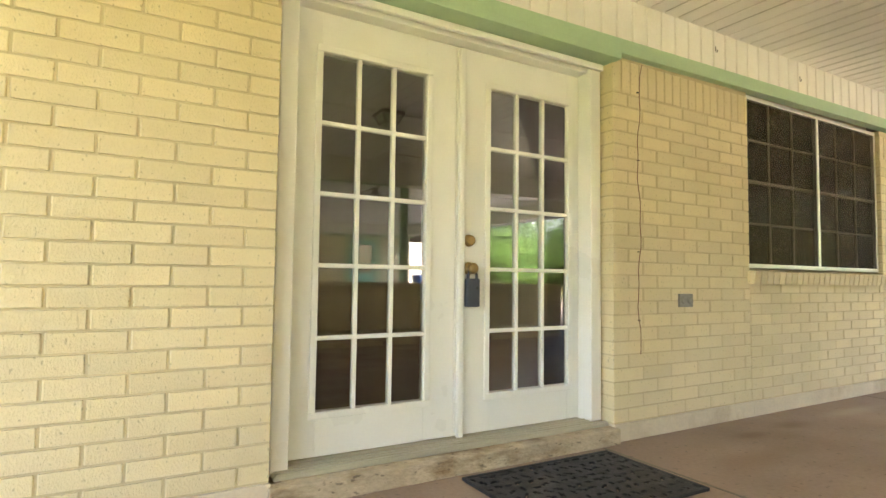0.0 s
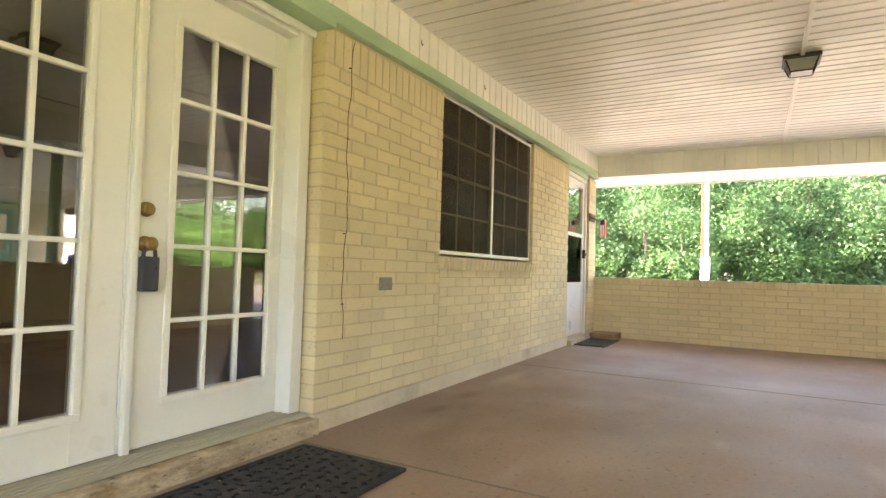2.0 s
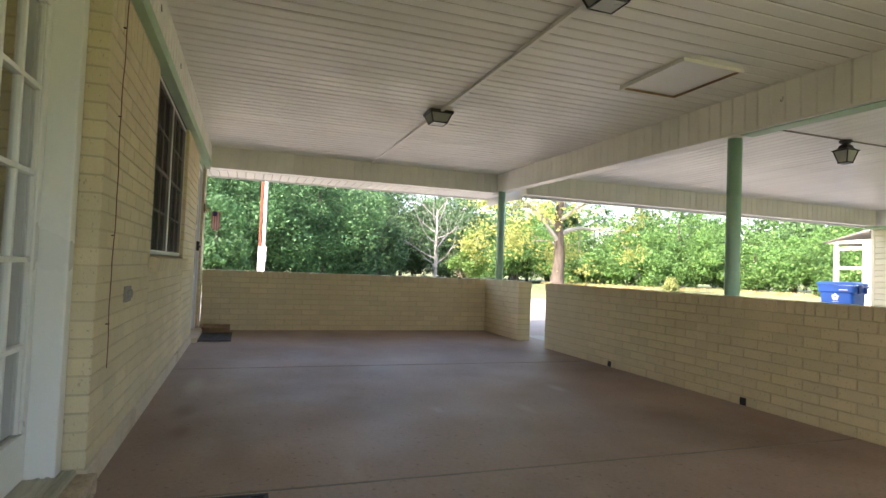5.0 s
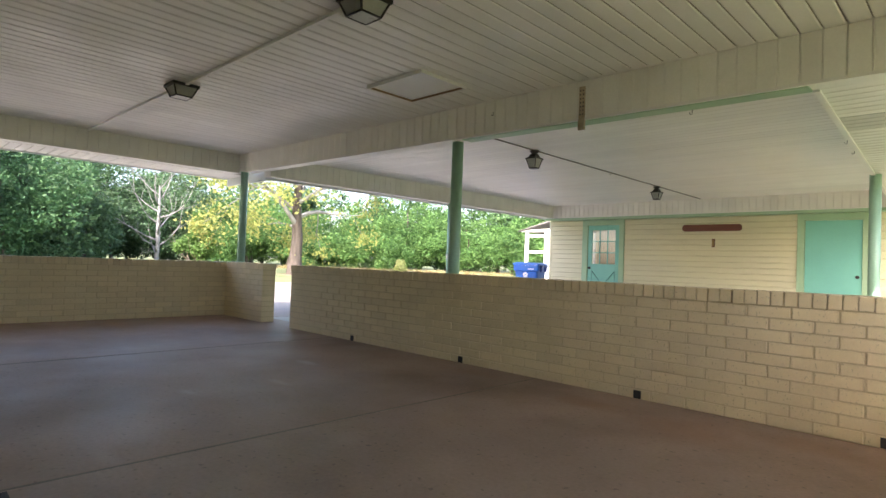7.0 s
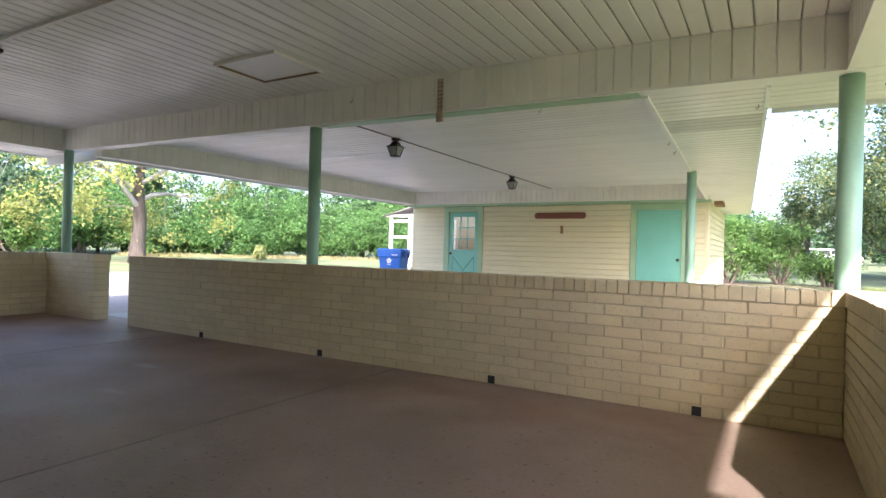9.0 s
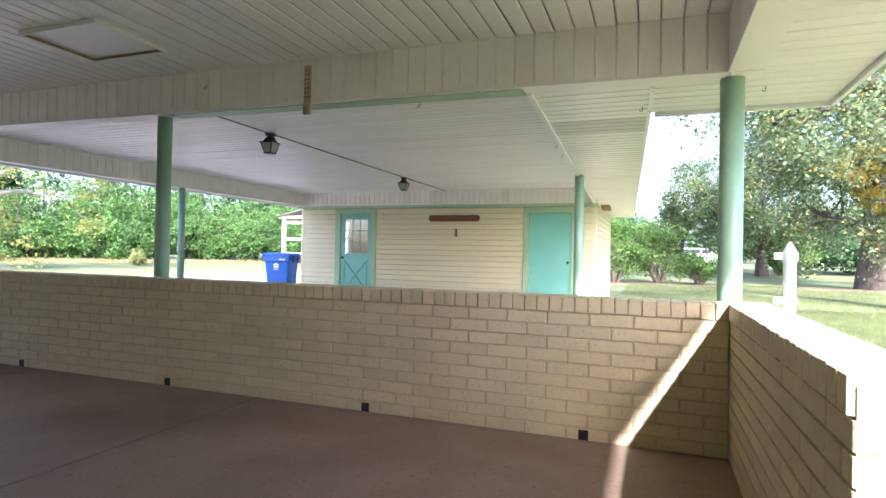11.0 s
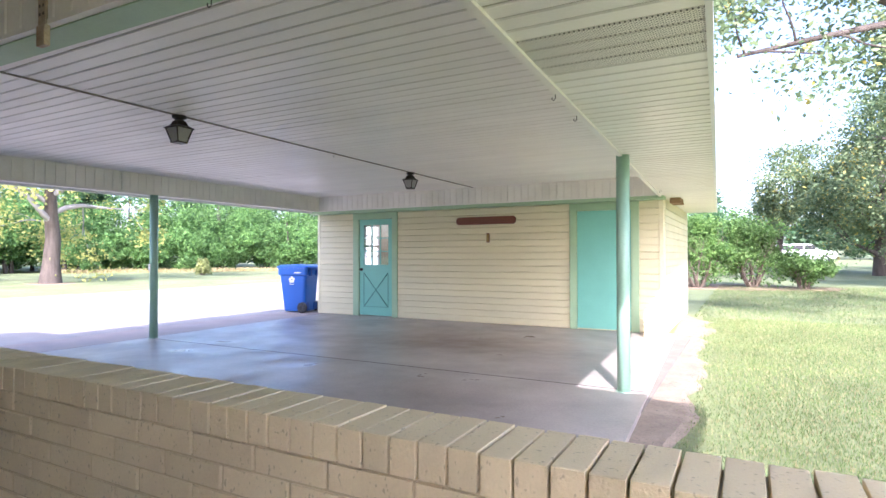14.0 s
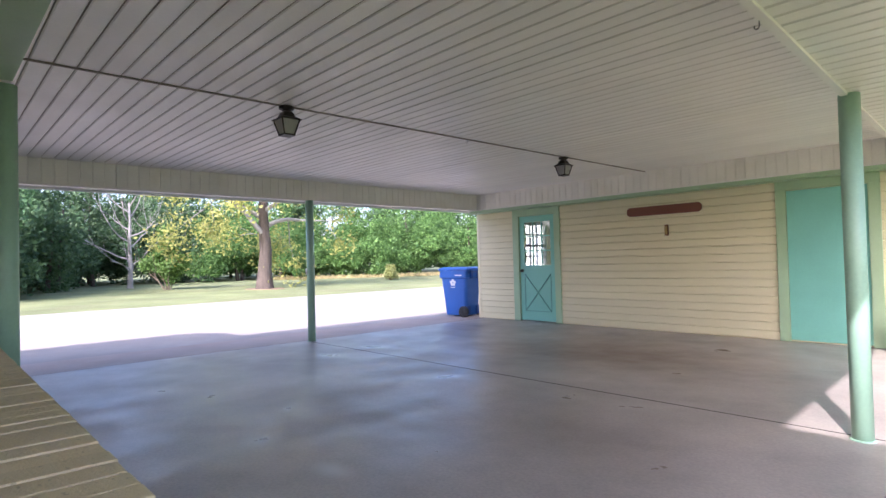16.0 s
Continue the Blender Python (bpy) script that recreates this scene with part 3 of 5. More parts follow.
solid("trim_garage", box((0.7, -9.50, 2.105), (7.75, -9.225, 2.157), 0.003), TRIM, "green painted trim over the siding", "trim")
solid("trim_door_head", box((0.60, 3.032, 2.126), (2.475, 3.168, 2.17), 0.004), TRIM, "green painted board over the French doors", "trim")
strip = bmesh.new()
box((X_SIDE, 0.786, -0.022), (X_FAR, 0.814, 0.004), 0.004, strip)
for v in strip.verts:
    v.co.z += ceil_z(v.co.x)
solid("wire_channel", strip, VINYL, "cream surface wiring channel on the ceiling", "trim")
solid("seam_carport", box((3.905, -9.2, 2.452), (3.93, -1.47, 2.462), 0.002), GROOVE, "dark seam across the carport ceiling", "trim")


def build_hatch():
    x0, x1, y0, y1 = 2.93, 3.64, -0.82, -0.27
    z = ceil_z(3.3)
    h = thing("attic_hatch", "cream framed attic hatch in the ceiling", "hatch", ((x0 + x1) / 2, (y0 + y1) / 2, z))
    w, d = (x1 - x0) / 2, (y1 - y0) / 2
    t, g = 0.016, 0.030
    for lo, hi in (((-w, -d, -g), (w, -d + t, 0.01)), ((-w, d - t, -g), (w, d, 0.01)), ((-w, -d + t, -g), (-w + t, d - t, 0.01)), ((w - t, -d + t, -g), (w, d - t, 0.01))):
        part("frame", box(lo, hi, 0.002), VINYL, h)
    for lo, hi in (((-w + t, -d + t, -g + 0.006), (w - t, -d + t + 0.006, 0.0)), ((-w + t, d - t - 0.006, -g + 0.006), (w - t, d - t, 0.0)), ((-w + t, -d + t + 0.006, -g + 0.006), (-w + t + 0.006, d - t - 0.006, 0.0)), ((w - t - 0.006, -d + t + 0.006, -g + 0.006), (w - t, d - t - 0.006, 0.0))):
        part("liner", box(lo, hi), WOOD, h)
    part("lid", box((-w + t + 0.006, -d + t + 0.006, -0.008), (w - t - 0.006, d - t - 0.006, 0.006)), VINYL, h)


build_hatch()


# ---- columns ----
def column(at, z1, label, r=0.059):
    h = z1 - at[2]
    c = thing("post", label, "post", at, "round green porch posts")
    bm = bmesh.new()
    lathe(bm, [(r, 0.0), (r, h)], n=28)
    for f in bm.faces:
        f.smooth = len(f.verts) == 4
    part("shaft", bm, POSTGREEN, c)
    bm = bmesh.new()
    lathe(bm, [(r + 0.012, -0.002), (r + 0.012, 0.003), (r + 0.004, 0.007), (r, 0.009)], n=28)
    part("base_bead", bm, POSTGREEN, c)
    return c


WALL_TOP = 0.83
column((3.58, -1.43, -0.004), beam_low(3.58), "round green painted steel post behind the low brick wall")
column((-0.765, -1.435, -0.075), 2.128, "round green painted steel post behind the low wall corner", 0.066)
column((8.02, -1.30, WALL_TOP), beam_low(8.0), "round green painted steel post on the short brick wall")
post_l = column((7.5, -5.48, -0.004), 2.16, "round green painted steel post beside the driveway")
part("bolt_plate", box((-0.01, 0.060, 1.02), (0.02, 0.075, 1.12), 0.003), WHITEALU, post_l)
column((0.58, -5.37, -0.004), 2.15, "round green painted steel post beside the lawn")


# ---- French doors ----
def french_doors():
    d = thing("french_doors", "closed white French doors with fifteen glass panes each", "door", (0, 3.27, 0.09), "", "structure")
    d.name = "door_1"
    jamb = [((0.625, -0.10, 0), (0.70, 0.05, 2.02)), ((2.375, -0.10, 0), (2.45, 0.05, 2.02))]
    for lo, hi in jamb:
        part("jamb", box(lo, hi, 0.006), DOORWHITE, d)
    part("head", box((0.625, -0.10, 2.02), (2.45, 0.05, 2.075), 0.005), DOORWHITE, d)
    part("head_moulding", box((0.625, -0.128, 1.998), (2.45, -0.101, 2.034), 0.008), DOORWHITE, d)
    part("head_moulding", box((0.70, -0.075, 1.986), (2.375, 0.046, 2.019), 0.006), DOORWHITE, d)
    for x0, x1, g0, g1 in ((0.702, 1.538, 0.835, 1.366), (1.541, 2.373, 1.746, 2.285)):
        leaf = part("leaf", box((x0, 0.0, 0.02), (g0, 0.044, 1.984), 0.003), DOORWHITE, d)
        part("stile", box((g1, 0.0, 0.02), (x1, 0.044, 1.984), 0.003), DOORWHITE, leaf)
        part("bottom_rail", box((g0, 0.001, 0.02), (g1, 0.044, 0.21)), DOORWHITE, leaf)
        part("top_rail", box((g0, 0.001, 1.80), (g1, 0.044, 1.984)), DOORWHITE, leaf)
        z0, z1 = 0.21, 1.80
        for lo, hi in (((g0 - 0.03, -0.012, z0 - 0.03), (g1 + 0.03, 0.0, z0)), ((g0 - 0.03, -0.012, z1), (g1 + 0.03, 0.0, z1 + 0.03)), ((g0 - 0.03, -0.012, z0), (g0, 0.0, z1)), ((g1, -0.012, z0), (g1 + 0.03, 0.0, z1))):
            part("glass_moulding", box(lo, hi, 0.005), DOORWHITE, leaf)
        w, h = (g1 - g0) / 3, (z1 - z0) / 5
        for i in range(1, 3):
            part("muntin", box((g0 + i * w - 0.010, -0.004, z0), (g0 + i * w + 0.010, 0.026, z1), 0.004), DOORWHITE, leaf)
        for j in range(1, 5):
            part("muntin", box((g0, -0.0045, z0 + j * h - 0.010), (g1, 0.0255, z0 + j * h + 0.010), 0.004), DOORWHITE, leaf)
        for i in range(3):
            for j in range(5):
                p = part("pane", box((g0 + i * w + 0.009, 0.010, z0 + j * h + 0.009), (g0 + (i + 1) * w - 0.009, 0.013, z0 + (j + 1) * h - 0.009)), GLASS, leaf)
                p.rotation_euler = (radians(random.uniform(-0.05, 0.05)), 0, 0)
                p.visible_shadow = False
    part("astragal", box((1.548, -0.026, 0.0), (1.584, 0.0, 1.975), 0.010), DOORWHITE, d)

    def knob(z, r, deep, nm):
        bm = bmesh.new()
        lathe(bm, [(r * 0.95, 0.0), (r, 0.004), (r * 0.9, 0.010), (r * 0.45, 0.012), (r * 0.42, deep * 0.5), (r * 0.8, deep * 0.62), (r * 0.85, deep * 0.85), (r * 0.6, deep)], n=24)
        bmesh.ops.rotate(bm, verts=bm.verts, matrix=Matrix.Rotation(radians(90), 3, "X"))
        bmesh.ops.translate(bm, verts=bm.verts, vec=(1.618, 0.0, z))
        for f in bm.faces:
            f.smooth = True
        return part(nm, bm, BRASS, d, "aged brass")
    knob(0.990, 0.031, 0.030, "deadbolt")
    knob(0.848, 0.033, 0.062, "door_knob")
    for i in range(3):
        part("hinge", box((0.698, -0.004, 0.2 + i * 0.78), (0.706, 0.004, 0.30 + i * 0.78), 0.002), ALU, d)
    return d


french_doors()
lockbox = thing("key_lockbox", "dark grey key lockbox hanging from the door knob", "lockbox", (1.618, 3.235, 0.745))
part("body", box((-0.036, -0.022, 0.0), (0.036, 0.016, 0.142), 0.008), GREYRUBBER, lockbox)
sh = bmesh.new()
rod(sh, [(0.026 * math.cos(a), -0.004, 0.140 + 0.058 * math.sin(a)) for a in np.linspace(0, math.pi, 9)], [0.008] * 9, 8)
part("shackle", sh, GREYRUBBER, lockbox)
part("dial", box((0.012, -0.026, 0.088), (0.022, -0.021, 0.102), 0.002), BLACKP, lockbox)

sill_t = solid("threshold", box((0.63, 3.115, 0.085), (2.45, 3.33, 0.105), 0.006), THRESHOLD, "weathered grey wooden door threshold", "threshold")
for k in range(4):
    part("tread_rib", box((0.64, 3.122 + k * 0.032, 0.104), (2.44, 3.136 + k * 0.032, 0.110), 0.002), THRESHOLD, sill_t)
solid("door_step", box((0.60, 3.045, 0.0), (2.47, 3.40, 0.084), 0.008), STEP, "stained concrete door step", "step")

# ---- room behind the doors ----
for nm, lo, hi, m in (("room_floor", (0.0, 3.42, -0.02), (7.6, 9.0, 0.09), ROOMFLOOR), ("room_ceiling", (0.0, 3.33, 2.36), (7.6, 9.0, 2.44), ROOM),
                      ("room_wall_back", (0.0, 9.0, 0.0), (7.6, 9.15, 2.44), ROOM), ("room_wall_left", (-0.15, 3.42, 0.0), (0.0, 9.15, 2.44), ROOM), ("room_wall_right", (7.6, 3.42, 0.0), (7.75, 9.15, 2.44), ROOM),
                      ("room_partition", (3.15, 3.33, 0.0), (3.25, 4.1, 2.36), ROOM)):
    solid(nm, box(lo, hi), m, "house interior with dimness put into its colours", "room")
lamp = thing("ceiling_light", "lit dome ceiling light inside the house", "lamp", (5.0, 6.1, 2.36))
bm = bmesh.new()
lathe(bm, [(0.02, -0.10), (0.09, -0.085), (0.13, -0.05), (0.145, -0.02)], n=20)
part("shade", bm, LAMPGLOW, lamp)
bm = bmesh.new()
lathe(bm, [(0.15, -0.02), (0.155, -0.01), (0.15, -0.001)], n=20)
part("rim", bm, BRASS, lamp)


# ---- window ----
def window():
    x0, x1, z0, z1 = 3.765, 5.68, 0.985, 2.19
    w = thing("window_1", "aluminium double window behind dark insect screens", "window", (0, 3.122, 0), "", "structure")
    for lo, hi in (((x0, 0, z0), (x1, 0.07, z0 + 0.03)), ((x0, 0, z1 - 0.03), (x1, 0.07, z1)), ((x0, 0, z0 + 0.03), (x0 + 0.03, 0.07, z1 - 0.03)), ((x1 - 0.03, 0, z0 + 0.03), (x1, 0.07, z1 - 0.03))):
        part("frame", box(lo, hi, 0.004), ALU, w)
    mid = (x0 + x1) / 2
    part("mullion", box((mid - 0.016, -0.006, z0 + 0.03), (mid + 0.016, 0.07, z1 - 0.03), 0.004), ALU, w)
    for a, b in ((x0 + 0.03, mid - 0.016), (mid + 0.016, x1 - 0.03)):
        zm = (z0 + z1) / 2
        part("meeting_rail", box((a, 0.004, zm - 0.012), (b, 0.05, zm + 0.012), 0.003), SASH, w)
        for s0, s1 in ((z0 + 0.03, zm - 0.012), (zm + 0.012, z1 - 0.03)):
            for i in range(1, 3):
                x = a + (b - a) * i / 3
                part("muntin", box((x - 0.008, 0.014, s0), (x + 0.008, 0.040, s1), 0.003), SASH, w)
            part("muntin", box((a, 0.012, (s0 + s1) / 2 - 0.008), (b, 0.041, (s0 + s1) / 2 + 0.008), 0.003), SASH, w)
            for i in range(3):
                p = part("pane", box((a + (b - a) * i / 3 + 0.006, 0.022, s0), (a + (b - a) * (i + 1) / 3 - 0.006, 0.026, s1)), DARKGLASS, w)
                p.visible_shadow = False
        sc = part("insect_screen", box((a, 0.0015, z0 + 0.03), (b, 0.0025, z1 - 0.03)), MESH, w)
        sc.visible_shadow = False
    # Added dark sheet behind the panes stands for the unlit room.
    part("blind", box((x0, 0.10, z0), (x1, 0.12, z1)), DIMBACK, w)


window()


# ---- storm door ----
def storm_door():
    x0, x1 = 6.95, 7.90
    d = thing("door_2", "white aluminium storm door with dark glass", "door", (0, 3.16, 0.06), "", "structure")
    for lo, hi in (((x0, -0.04, 0), (x0 + 0.05, 0.06, 2.10)), ((x1 - 0.05, -0.04, 0), (x1, 0.06, 2.10)), ((x0 + 0.05, -0.04, 2.05), (x1 - 0.05, 0.06, 2.10))):
        part("jamb", box(lo, hi, 0.005), WHITEALU, d)
    a, b = x0 + 0.055, x1 - 0.055
    for lo, hi in (((a, -0.012, 0.02), (a + 0.06, 0.03, 2.045)), ((b - 0.06, -0.012, 0.02), (b, 0.03, 2.045)), ((a + 0.06, -0.012, 1.97), (b - 0.06, 0.03, 2.045)), ((a + 0.06, -0.012, 1.30), (b - 0.06, 0.03, 1.345)), ((a + 0.06, -0.012, 0.66), (b - 0.06, 0.03, 0.70))):
        part("rail", box(lo, hi, 0.004), WHITEALU, d)
    part("kick_panel", box((a + 0.06, -0.004, 0.02), (b - 0.06, 0.02, 0.66), 0.003), WHITEALU, d)
    part("upper_pane", box((a + 0.06, 0.004, 1.345), (b - 0.06, 0.008, 1.97)), GLASS, d)
    part("lower_pane", box((a + 0.06, 0.004, 0.70), (b - 0.06, 0.008, 1.30)), DARKGLASS, d)
    part("inner_door", box((a, 0.08, 0.02), (b, 0.12, 2.05)), DOORWHITE, d)
    h = part("handle", box((b - 0.055, -0.05, 1.02), (b - 0.015, -0.013, 1.14), 0.006), BLACKP, d, "black plastic handle")
    part("lever", box((b - 0.10, -0.065, 1.06), (b - 0.02, -0.05, 1.085), 0.004), BLACKP, h)


storm_door()
solid("storm_step", box((6.92, 3.02, 0.0), (7.93, 3.30, 0.06), 0.008), BASE, "painted concrete door sill", "step")


# ---- mats, step, small wall things ----
def pierced_mat():
    m = thing("door_mat", "black rubber door mat with leaf-shaped cut-outs", "mat", (1.845, 2.69, 0.001), "", "", -1.0)
    rng = random.Random(4)
    nx, ny, w, d = 88, 56, 0.86, 0.58
    holes = []
    for i in range(16):
        for j in range(9):
            u, v = -0.41 + i * 0.0547 + (0.0273 if j % 2 else 0), -0.25 + j * 0.0625
            if abs(u) < 0.42:
                holes.append((u + rng.uniform(-0.008, 0.008), v + rng.uniform(-0.008, 0.008), rng.uniform(0, math.pi), rng.uniform(0.018, 0.027), rng.uniform(0.008, 0.012)))
    bm = bmesh.new()
    grid = [[bm.verts.new((-w / 2 + w * i / nx, -d / 2 + d * j / ny, 0.012)) for j in range(ny + 1)] for i in range(nx + 1)]
    for i in range(nx):
        for j in range(ny):
            cx, cy = -w / 2 + w * (i + 0.5) / nx, -d / 2 + d * (j + 0.5) / ny
            cut = False
            for u, v, a, l, s in holes:
                if abs(cx - u) < 0.03 and abs(cy - v) < 0.03:
                    p, q = (cx - u) * math.cos(a) + (cy - v) * math.sin(a), -(cx - u) * math.sin(a) + (cy - v) * math.cos(a)
                    cut = cut or (p / l) ** 2 + (q / s) ** 2 < 1
            if not cut:
                bm.faces.new((grid[i][j], grid[i + 1][j], grid[i + 1][j + 1], grid[i][j + 1]))
    bmesh.ops.delete(bm, geom=[v for v in bm.verts if not v.link_faces], context="VERTS")
    r = bmesh.ops.extrude_face_region(bm, geom=bm.faces[:])
    bmesh.ops.translate(bm, verts=[g for g in r["geom"] if isinstance(g, bmesh.types.BMVert)], vec=(0, 0, -0.012))
    bmesh.ops.recalc_face_normals(bm, faces=bm.faces[:])
    part("lattice", bm, RUBBER, m)
    for lo, hi in (((-0.435, -0.295, 0), (0.435, -0.278, 0.015)), ((-0.435, 0.278, 0), (0.435, 0.295, 0.015)), ((-0.435, -0.278, 0), (-0.418, 0.278, 0.015)), ((0.418, -0.278, 0), (0.435, 0.278, 0.015))):
        part("border", box(lo, hi, 0.003), RUBBER, m)


pierced_mat()
mat2 = thing("door_mat", "plain black rubber mat before the storm door", "mat", (7.45, 2.84, 0.001))
part("pad", box((-0.43, -0.19, 0), (0.43, 0.19, 0.012), 0.004), RUBBER, mat2)
part("ribbed_field", box((-0.38, -0.15, 0.0122), (0.38, 0.15, 0.015), 0.001), RUBBER, mat2)
stepb = thing("wooden_step", "low brown wooden step by the end wall", "step", (7.98, 2.86, 0.0))
for k in range(3):
    part("board", box((-0.19, -0.17 + k * 0.115, 0.055), (0.19, -0.06 + k * 0.115, 0.085), 0.004), WOOD, stepb)
for k in (-0.18, 0.15):
    part("side", box((k, -0.17, 0.0), (k + 0.03, 0.17, 0.055), 0.003), WOOD, stepb)
part("front", box((-0.149, -0.165, 0.004), (0.149, -0.145, 0.054), 0.003), WOOD, stepb)

out = thing("power_outlet", "grey weatherproof power outlet on the brick wall", "outlet", (3.075, Y_HOUSE, 0.77))
part("plate", box((-0.062, -0.014, -0.038), (0.062, 0.002, 0.042), 0.004), OUTLETGREY, out)
for k in (-0.029, 0.029):
    bm = bmesh.new()
    lathe(bm, [(0.024, 0.0), (0.024, 0.008), (0.018, 0.012)], n=16)
    bmesh.ops.rotate(bm, verts=bm.verts, matrix=Matrix.Rotation(radians(90), 3, "X"))
    bmesh.ops.translate(bm, verts=bm.verts, vec=(k, -0.013, 0.002))
    part("cover", bm, OUTLETGREY, out)
wire = thing("wire", "thin dark cable stapled down the brick wall", "cable", (2.66, Y_HOUSE - 0.012, 0))
bm = bmesh.new()
pts = []
for i in range(26):
    z = 2.15 - i * 0.0672
    pts.append((0.012 * math.sin(i * 0.55) + 0.006 * math.sin(i * 1.7) + (0.03 if i == 0 else 0), -0.002, z))
rod(bm, pts, [0.0022] * 26, 6)
part("cable", bm, PLAQUE, wire)
for z in (1.98, 1.58, 1.05, 0.66):
    part("staple", box((-0.006, -0.004, z), (0.006, 0.010, z + 0.005), 0.001), BRONZE, wire)

rack = thing("wall_rack", "rusty brown metal rack with hooks on the brick wall", "rack", (8.03, Y_HOUSE, 1.60))
part("bar", box((-0.13, -0.02, 0.0), (0.13, 0.0, 0.11), 0.004), RUST, rack)
for k in range(5):
    bm = bmesh.new()
    rod(bm, [(-0.11 + k * 0.055, -0.02, 0.05), (-0.11 + k * 0.055, -0.06, 0.04), (-0.11 + k * 0.055, -0.07, 0.07)], [0.009, 0.008, 0.006], 8)
    part("hook", bm, RUST, rack)
flag = thing("small_flag", "faded red white and blue cloth flag on a short stick", "flag", (8.12, Y_HOUSE - 0.02, 1.62))
flag.scale = (0.7, 0.7, 0.7)
bm = bmesh.new()
rod(bm, [(0, 0.02, 0), (0.0, -0.26, 0.03)], [0.006, 0.005], 8)
part("stick", bm, WOOD, flag)
for k in range(7):
    bm = bmesh.new()
    vs = [[bm.verts.new((0.008 * math.sin(j * 1.3 + k * 0.5), -0.10 - k * 0.022 - dy, 0.01 - j * 0.04 - 0.02 * (k % 3) * j / 8)) for j in range(9)] for dy in (0, 0.022)]
    for j in range(8):
        bm.faces.new((vs[0][j], vs[0][j + 1], vs[1][j + 1], vs[1][j]))
    bmesh.ops.solidify(bm, geom=bm.faces[:], thickness=0.0015)
    part("stripe", bm, REDPAINT if k % 2 == 0 else CLOTH, flag)
part("canton", box((-0.009, -0.20, -0.08), (0.012, -0.12, 0.012), 0.002), NAVY, flag)


def hook(at, drop=0.045):
    h = thing("ceiling_hook", "small bare screw hook under the boards", "hook", at, "screw hooks")
    bm = bmesh.new()
    pts = [(0, 0, 0), (0, 0, -drop * 0.5)] + [(0.010 - 0.010 * math.cos(a), 0, -drop * 0.5 - 0.010 * math.sin(a)) for a in np.linspace(0.3, math.pi * 1.25, 7)]
    rod(bm, pts, [0.0024] * len(pts), 6)
    part("wire", bm, BRONZE, h)


for at in ((0.52, -3.12, 2.136), (0.545, -3.66, 2.136), (3.917, -5.35, 2.452), (0.62, -8.3, 2.136), (-0.26, -2.0, 2.146), (-0.98, -1.7, 2.146), (1.2, -1.39, 2.128)):
    hook(at)
for x in (1.3, 3.35, 4.35):
    hook((x, Y_HOUSE - 0.045, 2.40), 0.05)
hook((3.0, -1.28, 2.38), 0.05)

br = thing("strap_bracket", "tan weathered perforated strap fixed over the beam", "bracket", (2.055, -1.285, 2.10))
part("strap", box((-0.028, -0.006, -0.01), (0.028, 0.006, 0.34), 0.002), STRAP, br)
part("end_block", box((-0.03, -0.012, -0.022), (0.03, 0.012, 0.06), 0.004), STRAP, br)
for k in range(7):
    for s in (-0.013, 0.013):
        part("hole", box((s - 0.005, 0.0062, 0.10 + k * 0.033), (s + 0.005, 0.0072, 0.112 + k * 0.033)), BLACKP, br)


# ---- lamps ----
def patio_lamp(at):
    l = thing("ceiling_lantern", "square dark bronze ceiling lantern with frosted panes", "lamp", at, "square patio lanterns")
    l.scale = (0.84, 0.84, 0.84)
    part("canopy", box((-0.145, -0.145, -0.035), (0.145, 0.145, 0.0), 0.006), BRONZE, l)
    a, b, z0, z1 = 0.125, 0.085, -0.035, -0.135
    for i, (sx, sy) in enumerate(((1, 1), (-1, 1), (-1, -1), (1, -1))):
        bm = bmesh.new()
        rod(bm, [(sx * a, sy * a, z0), (sx * b, sy * b, z1)], [0.009, 0.009], 4)
        part("corner_bar", bm, BRONZE, l)
        nx, ny = ((1, 1), (-1, 1), (-1, -1), (1, -1))[(i + 1) % 4]
        bm = bmesh.new()
        v = [bm.verts.new(p) for p in ((sx * a * .97, sy * a * .97, z0), (nx * a * .97, ny * a * .97, z0), (nx * b * .97, ny * b * .97, z1), (sx * b * .97, sy * b * .97, z1))]
        bm.faces.new(v)
        bmesh.ops.solidify(bm, geom=bm.faces[:], thickness=0.003)
        part("pane", bm, FROST, l)
        bm = bmesh.new()
        rod(bm, [(sx * b, sy * b, z1), (nx * b, ny * b, z1)], [0.008, 0.008], 4)
        part("bottom_bar", bm, BRONZE, l)
    part("bottom_pane", box((-b + 0.004, -b + 0.004, z1 - 0.002), (b - 0.004, b - 0.004, z1 + 0.002)), FROST, l)


patio_lamp((2.30, 0.80, ceil_z(2.3) - 0.002))
patio_lamp((5.07, 0.80, ceil_z(5.07) - 0.002))


